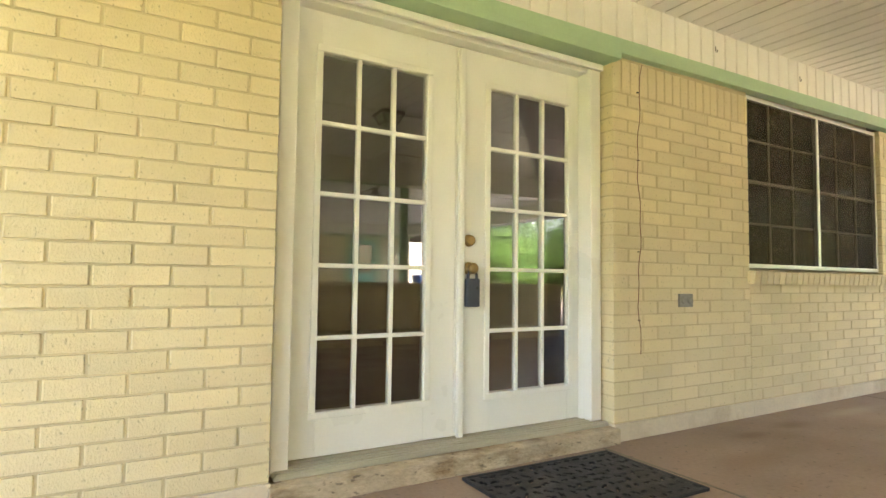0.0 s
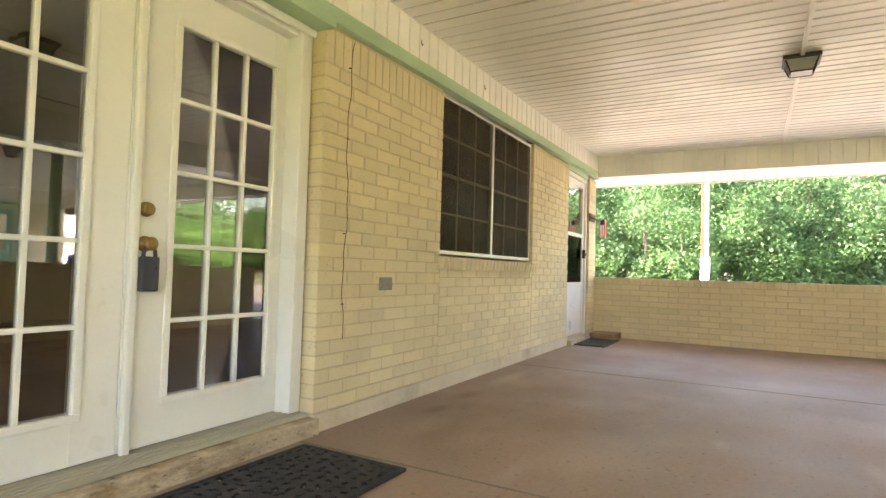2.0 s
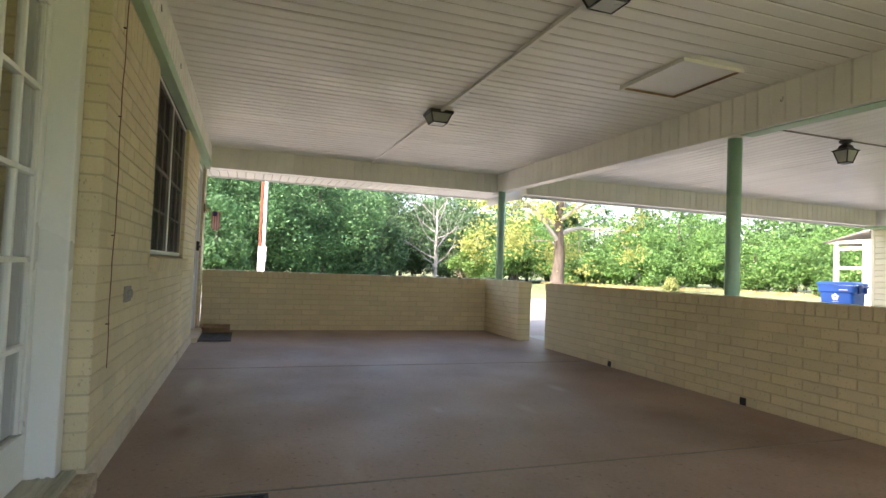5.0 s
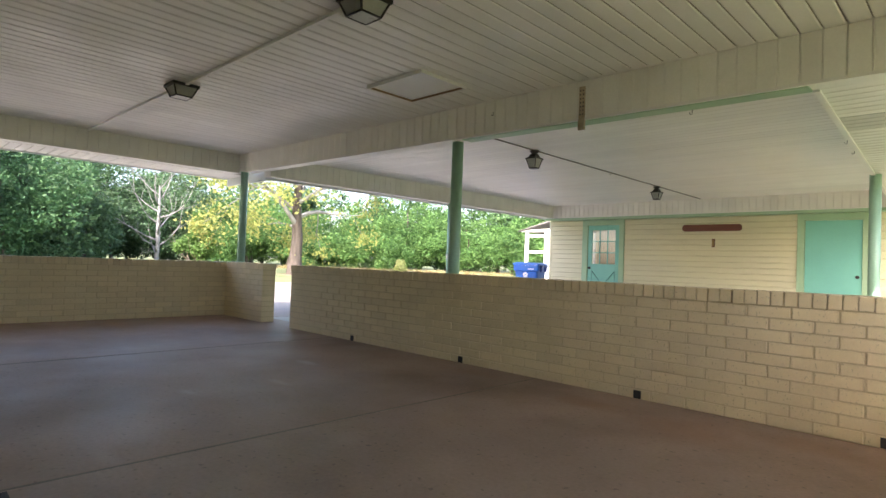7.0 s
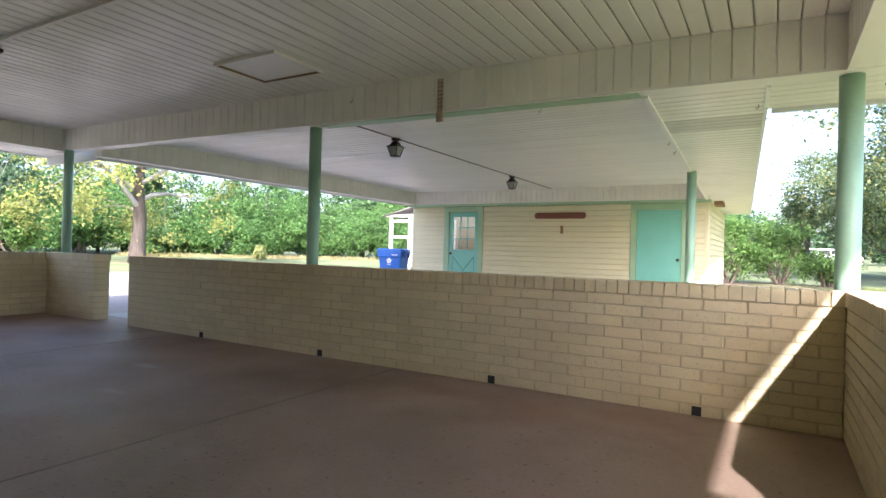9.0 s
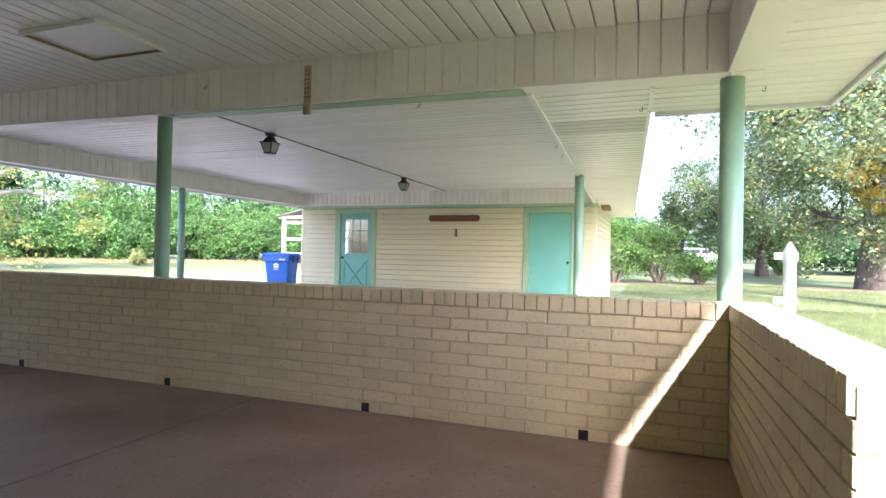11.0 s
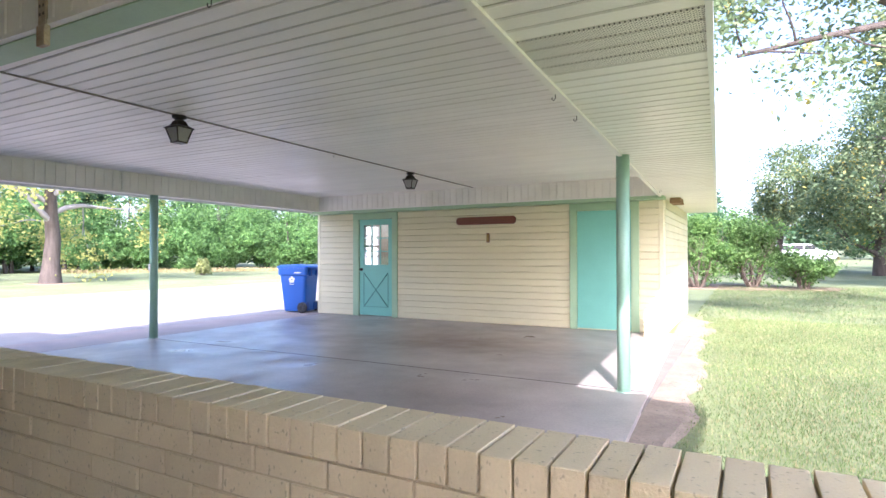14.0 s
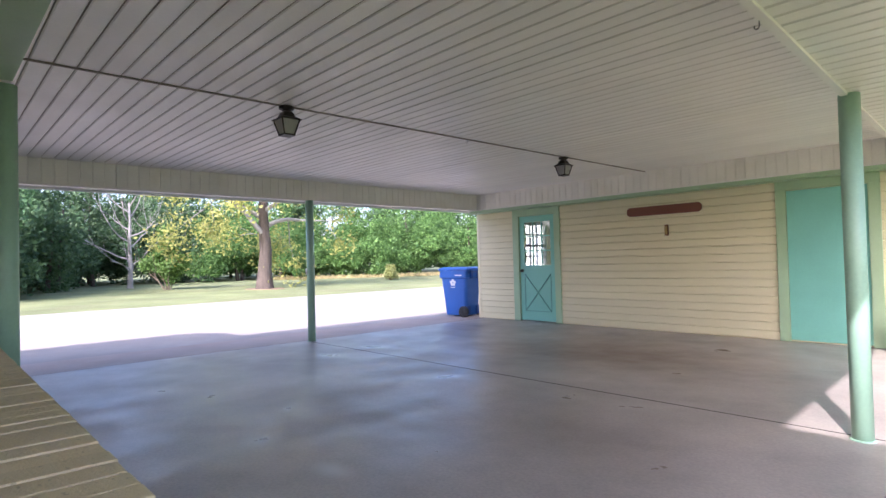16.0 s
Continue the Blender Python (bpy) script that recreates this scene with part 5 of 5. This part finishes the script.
def limbs(bm, p, direction, length, radius, depth, rng, ends, spread=0.6, rise=0.15):
    """A forking limb; its tips are gathered in ends."""
    pts, rad, q, d = [tuple(p)], [radius], Vector(p), Vector(direction).normalized()
    for i in range(4):
        d = (d + Vector(rng.normal(size=3)) * 0.14 + Vector((0, 0, rise * 0.3))).normalized()
        q = q + d * length / 4
        pts.append(tuple(q))
        rad.append(radius * (1 - 0.14 * (i + 1)))
    rod(bm, pts, rad, 7 if depth > 1 else 5, False)
    if depth == 0:
        ends.append(q.copy())
        return
    for i in range(rng.integers(2, 4)):
        dd = (d + Vector(rng.normal(size=3)) * spread + Vector((0, 0, rise))).normalized()
        start = Vector(pts[rng.integers(2, 5)])
        limbs(bm, start, dd, length * rng.uniform(0.6, 0.85), rad[-1] * 0.72, depth - 1, rng, ends, spread, rise)
    ends.append(q.copy())


def tree(name, label, at, height, trunk_r, crown, leaf_count, leaf_size, m, seed, bark=BARK, depth=3, first=0.35, lean=(0, 0), spread=0.6, tuft=1.3, rise=0.15, branches=7, limb_bark=None, reach=()):
    rng = np.random.default_rng(seed)
    lm = bmesh.new()
    z = ground_height(*at)
    t = thing(name, label, "tree", (at[0], at[1], z))
    bm, ends = bmesh.new(), []
    top = Vector((lean[0], lean[1], height * 0.72))
    spine = [Vector((0, 0, -0.1)).lerp(top, k / 7) + Vector((0.12 * trunk_r * math.sin(k * 2.1), 0.12 * trunk_r * math.cos(k * 1.7), 0)) for k in range(8)]
    rod(bm, spine, [trunk_r * (1.35 if k == 0 else 1.05 - 0.10 * k) for k in range(8)], 12, False)
    for i in range(branches):
        k = first + (1 - first) * (i + 0.3) / branches
        p = Vector((0, 0, 0)).lerp(top, k)
        a = i * 2.4 + rng.uniform(-0.4, 0.4)
        limbs(lm, p, (math.cos(a), math.sin(a), 0.25 + 0.5 * k), crown * rng.uniform(0.4, 0.62), trunk_r * (0.5 - 0.25 * k), depth - 1, rng, ends, spread, rise)
    for path, r0 in reach:
        path = [Vector(q) - Vector((at[0], at[1], z)) for q in path]
        rod(lm, path, [r0 * (1 - 0.16 * k) for k in range(len(path))], 8, False)
        for k in range(2, len(path)):
            for i in range(3):
                limbs(lm, path[k - 1].lerp(path[k], rng.uniform(0, 1)), rng.normal(size=3), 0.8, 0.022, 2, rng, ends, 0.7, 0.0)
    part("trunk", bm, bark, t)
    part("branchwork", lm, limb_bark or bark, t)
    if leaf_count:
        e = np.array([tuple(v) for v in ends])
        k = rng.integers(0, len(e), leaf_count)
        pts = e[k] + rng.normal(size=(leaf_count, 3)) * np.array([tuft, tuft, tuft * 0.7]) * rng.uniform(0.3, 1.0, (leaf_count, 1))
        part("crown", leaves_mesh("crown", pts, leaf_size, m, rng), None, t)
    return t


tree("yellowing_tree", "broad tree with thinning yellow leaves on the lawn", (28.3, -14.5), 10.5, 0.37, 5.6, 14000, 0.10, YELLOWS, 3, DARKBARK, depth=4, first=0.30, spread=0.6, tuft=0.6, rise=-0.08, branches=12, limb_bark=BAREWOOD)
tree("bare_tree", "leafless bleached grey tree before the woods", (39.0, -10.6), 7.5, 0.15, 4.6, 0, 0.1, GREENS, 8, BAREWOOD, depth=6, first=0.10, spread=0.40, rise=0.22, branches=13)
big_oak = tree("oak_tree", "large spreading oak with a dark trunk and turning leaves", (-9.2, -26.5), 11.5, 0.62, 4.8, 52000, 0.078, OAKLEAF, 11, DARKBARK, depth=4, first=0.30, spread=0.65, tuft=0.75, rise=-0.02, branches=13)
rng_t = np.random.default_rng(77)
part("turning_leaves", leaves_mesh("turning_leaves", np.concatenate([clump_points((1.5, 2.6, 4.9), (0.95, 0.9, 0.9), 2600, rng_t, 0.1, 16), clump_points((0.9, 2.4, 3.7), (0.8, 0.8, 0.5), 1100, rng_t, 0.1, 10)]), 0.075, TURNING, rng_t), None, big_oak, "golden turning leaves")
tree("oak_tree", "tall dense oak beyond the lawn", (-6.8, -38), 10.5, 0.32, 3.4, 34000, 0.09, OAKLEAF, 21, DARKBARK, depth=4, first=0.12, spread=0.6, tuft=0.8, branches=12)
tree("oak_tree", "slender oak before the southern woods", (-2.0, -41), 7.6, 0.2, 2.6, 15000, 0.09, OAKLEAF, 27, DARKBARK, depth=4, first=0.35, lean=(-0.7, 0), spread=0.6, tuft=0.6, branches=10)
tree("oak_tree", "spreading oak whose limbs reach over the lawn", (-6.6, -14.5), 10.5, 0.45, 5.6, 24000, 0.052, OAKLEAF, 31, DARKBARK, depth=4, first=0.58, spread=0.5, tuft=0.42, rise=0.02, branches=9, reach=(
    (((-6.6, -14.5, 4.4), (-4.6, -12.2, 5.0), (-2.6, -10.3, 4.62), (-1.4, -10.0, 4.45), (-0.3, -9.9, 4.32)), 0.085),
    (((-6.6, -14.5, 4.9), (-4.4, -12.0, 4.9), (-2.3, -10.2, 4.95), (-1.5, -9.8, 5.3), (-0.8, -9.6, 5.7)), 0.24),
    (((-6.6, -14.5, 4.0), (-4.8, -12.6, 4.4), (-3.3, -11.0, 4.2), (-2.6, -10.6, 3.8)), 0.12)))


def shrub(name, label, at, radius, count, size, m, seed, stems=7, lift=0.15):
    rng = np.random.default_rng(seed)
    t = thing(name, label, "shrub", (at[0], at[1], ground_height(*at)))
    bm, ends = bmesh.new(), []
    for i in range(stems):
        a = i * 2.4
        limbs(bm, (0.1 * math.cos(a), 0.1 * math.sin(a), -0.05), (math.cos(a) * 0.6, math.sin(a) * 0.6, 1), radius[2] * 0.8, 0.045, 2, rng, ends, 0.5, 0.3)
    part("woody_base", bm, BARK, t)
    pts = clump_points((0, 0, radius[2] * (1 + lift)), radius, count, rng, 0.1, 60)
    pts[:, :2] *= (0.75 + 0.35 * np.sin(pts[:, 2:3] * 2.3 + seed))
    pts = pts[pts[:, 2] > 0.05]
    part("foliage", leaves_mesh("foliage", pts, size, m, rng), None, t)
    return t


shrub("conifer_shrub", "bright green pointed shrub on the lawn", (34.0, -11.3), (1.3, 1.3, 1.75), 24000, 0.08, BRIGHTS, 5)
shrub("garden_shrub", "loose leafy green shrub with bare stems behind the garage", (1.3, -24.5), (2.3, 1.6, 1.65), 12000, 0.058, BRIGHTS, 6, 14, 0.1)
shrub("garden_shrub", "loose leafy green shrub with bare stems behind the garage", (2.9, -27.5), (2.2, 1.6, 2.1), 10000, 0.065, BRIGHTS, 16, 12, 0.1)
shrub("garden_shrub", "small loose green shrub beside the litter bed", (-2.3, -25.2), (1.2, 1.0, 0.75), 4500, 0.055, BRIGHTS, 18, 9, 0.1)
shrub("garden_shrub", "loose leafy green shrub with bare stems behind the garage", (-0.6, -25.6), (2.4, 1.8, 1.45), 12000, 0.058, BRIGHTS, 7, 12, 0.1)
shrub("garden_shrub", "low leafy green shrub at the wood's edge", (-8.2, -40.0), (2.4, 1.8, 1.5), 7000, 0.11, BRIGHTS, 17, 8, 0.0)
shrub("pampas_clump", "pale yellow-green clump at the wood's edge", (31.0, -25.0), (1.2, 0.9, 0.5), 3000, 0.10, PAMPAS, 9, 4)


def woods(name, label, line, per, leaf, m, seed, tall, deep, kind="stuff", low=0.0, count=420):
    """The edge of a wood along a line: overlapping uneven crowns from the ground up, with trunks between."""
    rng = np.random.default_rng(seed)
    clouds = []
    bm = bmesh.new()
    for (x0, y0), (x1, y1) in zip(line, line[1:]):
        n = max(1, int(math.hypot(x1 - x0, y1 - y0) / per))
        nx, ny = -(y1 - y0), (x1 - x0)
        ln = math.hypot(nx, ny)
        for i in range(n):
            for layer in range(deep):
                u = (i + rng.uniform(0, 1)) / n
                off = rng.uniform(-1.2, 1.2) + layer * 3.2
                x, y = x0 + (x1 - x0) * u + nx / ln * off, y0 + (y1 - y0) * u + ny / ln * off
                g = ground_height(x, y)
                h = tall * rng.uniform(0.28, 0.62) * (1 + 0.40 * layer) * (1 + 0.45 * noise.noise((x * 0.13, y * 0.13, 2.0)))
                r = rng.uniform(1.3, 2.5) * (1 + 0.2 * layer)
                z = g + h * 0.48
                clouds.append(clump_points((x, y, z), (r, r, h * 0.52), count, rng, 0.6, 12))
                if rng.uniform() < 0.25:
                    rod(bm, [(x, y, g - 0.2), (x + rng.uniform(-.4, .4), y + rng.uniform(-.4, .4), g + h * 0.7)], [0.16, 0.06], 6, False)
    pts = np.concatenate(clouds)
    pts = pts[pts[:, 2] > low - 0.2]
    ob = new(name)
    tagged(ob, label, "woods", "", kind)
    part("foliage", leaves_mesh("foliage", pts, leaf, m, rng), None, ob)
    part("trunks", bm, DARKBARK, ob)


woods("woods_near", "dense green thicket beyond the end wall", [(27, 18), (26, 8), (27, 2), (31, -3)], 1.0, 0.08, GREENS, 41, 12.5, 3, count=3600)
woods("woods_far", "dark green woods beyond the lawn", [(31, -3), (47, -8), (46, -17)], 1.1, 0.125, DEEPGREENS, 42, 12.5, 3, count=1800)
woods("woods_bright", "sunlit green scrub along the lawn", [(46, -17), (41, -27), (33, -38), (20, -50)], 1.1, 0.105, BRIGHTSCRUB, 43, 9.5, 3, count=2300)
woods("woods_south", "mixed green woods beyond the lawn", [(20, -52), (6, -54), (-0.5, -50)], 1.4, 0.14, GREENS, 44, 7.2, 2, count=1300)
woods("woods_southwest", "mixed green woods beyond the lawn", [(-8.5, -46), (-14, -42), (-34, -36)], 1.5, 0.14, GREENS, 48, 7.0, 2, count=1300)
woods("woods_back", "tall dark trees at the back of the woods", [(40, 26), (42, 6), (60, -14), (52, -36), (34, -58)], 2.0, 0.24, DEEPGREENS, 45, 18.0, 2, count=1200)
woods("woods_back_south", "tall trees at the back of the southern woods", [(30, -62), (-10, -70), (-40, -52)], 2.2, 0.24, DEEPGREENS, 47, 9.0, 2, count=800)
woods("woods_west", "trees to the west of the house", [(-34, -36), (-40, -10), (-36, 20)], 2.5, 0.34, GREENS, 46, 8.0, 2, count=300)


def grass_tufts(name, label, count, rect, size, m, seed, skew=0.0):
    rng = np.random.default_rng(seed)
    x = rng.uniform(rect[0], rect[2], count)
    y = rng.uniform(rect[1], rect[3], count)
    x = x + skew * (y - rect[1])
    keep = (x < 0.35 - 0.045 * (y + 3.3) - rng.uniform(0.15, 1.0, count)) | (y < -13) | (x > 8)
    x, y = x[keep], y[keep]
    count = len(x)
    p = np.stack([x, y, np.array([ground_height(a, b) for a, b in zip(x, y)])], 1)
    lean = rng.normal(size=(count, 2)) * 0.35
    h = size * rng.uniform(0.5, 1.3, count)
    tip = p + np.stack([lean[:, 0] * h, lean[:, 1] * h, h], 1)
    a = rng.uniform(0, math.tau, count)
    w = np.stack([np.cos(a), np.sin(a), np.zeros(count)], 1) * (size * 0.10)
    verts = np.stack([p - w, p + w, tip], 1).reshape(-1, 3)
    me = bpy.data.meshes.new(name)
    me.vertices.add(3 * count)
    me.vertices.foreach_set("co", verts.ravel())
    me.loops.add(3 * count)
    me.loops.foreach_set("vertex_index", np.arange(3 * count, dtype=np.int32))
    me.polygons.add(count)
    me.polygons.foreach_set("loop_start", np.arange(0, 3 * count, 3, dtype=np.int32))
    me.update(calc_edges=True)
    me.materials.append(m)
    tagged(new(name, me), label, "grass", "", "stuff")


grass_tufts("grass", "short mown grass with dry blades", 260000, (-6.5, -13, 0.4, -2.3), 0.030, BLADES, 51)
grass_tufts("grass", "short mown grass with dry blades", 90000, (-14, -27, 0.6, -13), 0.05, BLADES, 52)
grass_tufts("tall_dry_grass", "tall dry grass at the wood's edge", 5000, (30.2, -38, 32.6, -22), 0.28, DRYGRASS, 53, 0.70)


# ---- brick walls ----
def brick_mesh():
    """A brick 1 x 1 x 1 with softened edges on all faces, its middle at the origin."""
    bm = bmesh.new()
    bmesh.ops.create_cube(bm, size=1)
    bmesh.ops.bevel(bm, geom=bm.edges[:], offset=0.020, segments=1, affect="EDGES")
    return mesh_of("brick", bm, BRICK)


BRICK_MESH = brick_mesh()
rngb = random.Random(12)


def lay(wall, centre, size, name="brick"):
    o = part(name, BRICK_MESH, None, wall)
    j = rngb.uniform(-0.0015, 0.0025)
    o.matrix_basis = Matrix.LocRotScale((centre[0], centre[1], centre[2]), Euler((0, rngb.uniform(-0.004, 0.004), 0)), (size[0], size[1] + j, size[2]))
    return o


def courses(wall, along, a0, a1, mid, thick, z0, z1, length, height, joint=0.008, skip=None, limit=None, start=0):
    """Running-bond bricks from a0 to a1 along x or y, through the wall's thickness; skip(a, row) leaves one out."""
    n = round((z1 - z0) / height)
    h = (z1 - z0) / n
    rest = []
    for r in range(n):
        a = a0 - (length / 2 if (r + start) % 2 else 0)
        while a < a1 - 0.01:
            lo, hi = max(a, a0), min(a + length, a1)
            a += length
            if hi - lo < 0.03 or (skip and skip((lo + hi) / 2, r)):
                continue
            c, l, z = (lo + hi) / 2, hi - lo - joint, z0 + (r + 0.5) * h
            centre = (c, mid, z) if along == "x" else (mid, c, z)
            size = (l, thick, h - joint) if along == "x" else (thick, l, h - joint)
            if limit is not None and c > limit:
                rest.append((centre, size))
            else:
                lay(wall, centre, size)
    if rest:
        bm = bmesh.new()
        for c, s in rest:
            box([c[i] - s[i] / 2 for i in range(3)], [c[i] + s[i] / 2 for i in range(3)], 0, bm)
        tagged(part("bricks_beyond", bm, BRICK, wall), kind="stuff")


HL, HH = 0.246, 0.0744      # brick and joint of the house
for nm, a0, a1, z1, st in (("wall_house_left", -3.2, 0.61, 1.96, 0), ("wall_house_middle", 2.46, 3.76, 1.96, 1), ("wall_house_sill", 3.76, 5.68, 0.884, 1), ("wall_house_right", 5.68, 6.94, 1.96, 1), ("wall_house_end", 7.91, 8.27, 1.96, 0)):
    core_top = 2.2 if z1 > 1 else 0.884
    w = solid(nm, box((a0 + 0.006, Y_HOUSE + 0.005, 0.0), (a1 - 0.006, Y_HOUSE + 0.21, core_top)), MORTAR, "cream painted brick house wall", "wall")
    courses(w, "x", a0, a1, Y_HOUSE + 0.1, 0.2, 0.10, z1, HL, HH, start=st)
    if z1 > 1:
        k = 0
        x = a0
        while x < a1 - 0.03:
            e = min(x + 0.0744, a1)
            lay(w, ((x + e) / 2, Y_HOUSE + 0.1, 2.06), (e - x - 0.009, 0.2, 0.19), "soldier_brick")
            x = e
    part("concrete_base", box((a0, Y_HOUSE - 0.012, 0.0), (a1, Y_HOUSE + 0.15, 0.096), 0.004), BASE, w)
sill = thing("window_sill", "sloping cream painted brick window sill", "sill", (0, Y_HOUSE, 0.93), "", "structure")
x = 3.73
while x < 5.70:
    o = lay(sill, (x + 0.0372, 0.045, 0.0), (0.066, 0.19, 0.088), "sill_brick")
    o.rotation_euler = (radians(8), 0, 0)
    x += 0.0744
solid("lintel_backing", box((3.77, Y_HOUSE + 0.09, 2.192), (5.67, Y_HOUSE + 0.21, 2.3)), MORTAR, "wall above the window", "wall")
solid("door_head_backing", box((0.62, Y_HOUSE + 0.06, 2.17), (2.45, Y_HOUSE + 0.21, 2.3)), DOORWHITE, "white board above the French doors", "wall")
solid("door_head_backing", box((6.95, Y_HOUSE + 0.02, 2.165), (7.90, Y_HOUSE + 0.21, 2.3)), TRIM, "green board above the storm door", "wall")

LL, LH = 0.246, 0.0742      # brick and joint of the low walls
Z_ROW = 0.742


def low_wall(name, along, a0, a1, mid, label, skip=None, limit=None, start=0, thick=0.20):
    lo = (a0 + 0.008, mid - thick / 2 + 0.0075, 0.0) if along == "x" else (mid - thick / 2 + 0.0075, a0 + 0.008, 0.0)
    hi = (a1 - 0.008, mid + thick / 2 - 0.0075, Z_ROW + 0.068) if along == "x" else (mid + thick / 2 - 0.0075, a1 - 0.008, Z_ROW + 0.068)
    core = bmesh.new()
    if skip:
        gaps = [c for c in np.arange(a0, a1, 0.002) if skip(c, 0)]
        edges, prev = [a0 + 0.008], None
        for g in gaps:
            if prev is None or g - prev > 0.01:
                edges += [g]
            prev = g
            if not any(abs(q - (g + 0.002)) < 0.001 for q in gaps):
                edges += [g]
        edges.append(a1 - 0.008)
        for k in range(0, len(edges) - 1, 2):
            box((edges[k], lo[1], 0.0), (edges[k + 1], hi[1], LH), 0, core)
        box((lo[0], lo[1], LH), hi, 0, core)
    else:
        box(lo, hi, 0, core)
    w = solid(name, core, MORTAR, label, "wall")
    courses(w, along, a0, a1, mid, thick, 0.0, Z_ROW, LL, LH, 0.0085, skip, limit, start)
    a = a0
    while a < a1 - 0.02:
        e = min(a + 0.0745, a1)
        c, l = (a + e) / 2, e - a - 0.007
        dz = rngb.uniform(-0.002, 0.002)
        if along == "x":
            lay(w, (c, mid, Z_ROW + 0.047 + dz), (l, thick + 0.02, 0.086), "coping_brick")
        else:
            lay(w, (mid, c, Z_ROW + 0.047 + dz), (thick + 0.02, l, 0.086), "coping_brick")
        a = e
    return w


WEEPS = (0.02, 1.45, 3.19, 4.88)


def weep(a, r):
    return r == 0 and any(abs(a - g) < 0.035 for g in WEEPS)


def patio_wall():
    w = low_wall("wall_low_patio", "x", X_SIDE, 6.26, Y_LOW - 0.10, "low cream painted brick wall with drain gaps", None, 5.3, 1)
    return w


patio_wall()
# Black blocks on the wall face stand for the shade inside drain gaps.
for g in WEEPS:
    solid("drain_gap", box((g - 0.028, Y_LOW - 0.012, 0.004), (g + 0.028, Y_LOW + 0.0035, 0.062)), BLACKP, "black block for the shade in a drain gap at the wall's foot", "drain")
low_wall("wall_low_short", "x", 7.02, X_FAR, Y_LOW - 0.10, "short low cream painted brick wall by the opening", None, None, 0)
low_wall("wall_low_far", "y", Y_LOW - 0.20, Y_HOUSE - 0.004, X_FAR + 0.10, "low cream painted brick end wall", None, None, 0)
low_wall("wall_low_side", "y", Y_LOW - 0.20, 0.82, X_SIDE - 0.10, "low cream painted brick wall at the open side", None, None, 1)
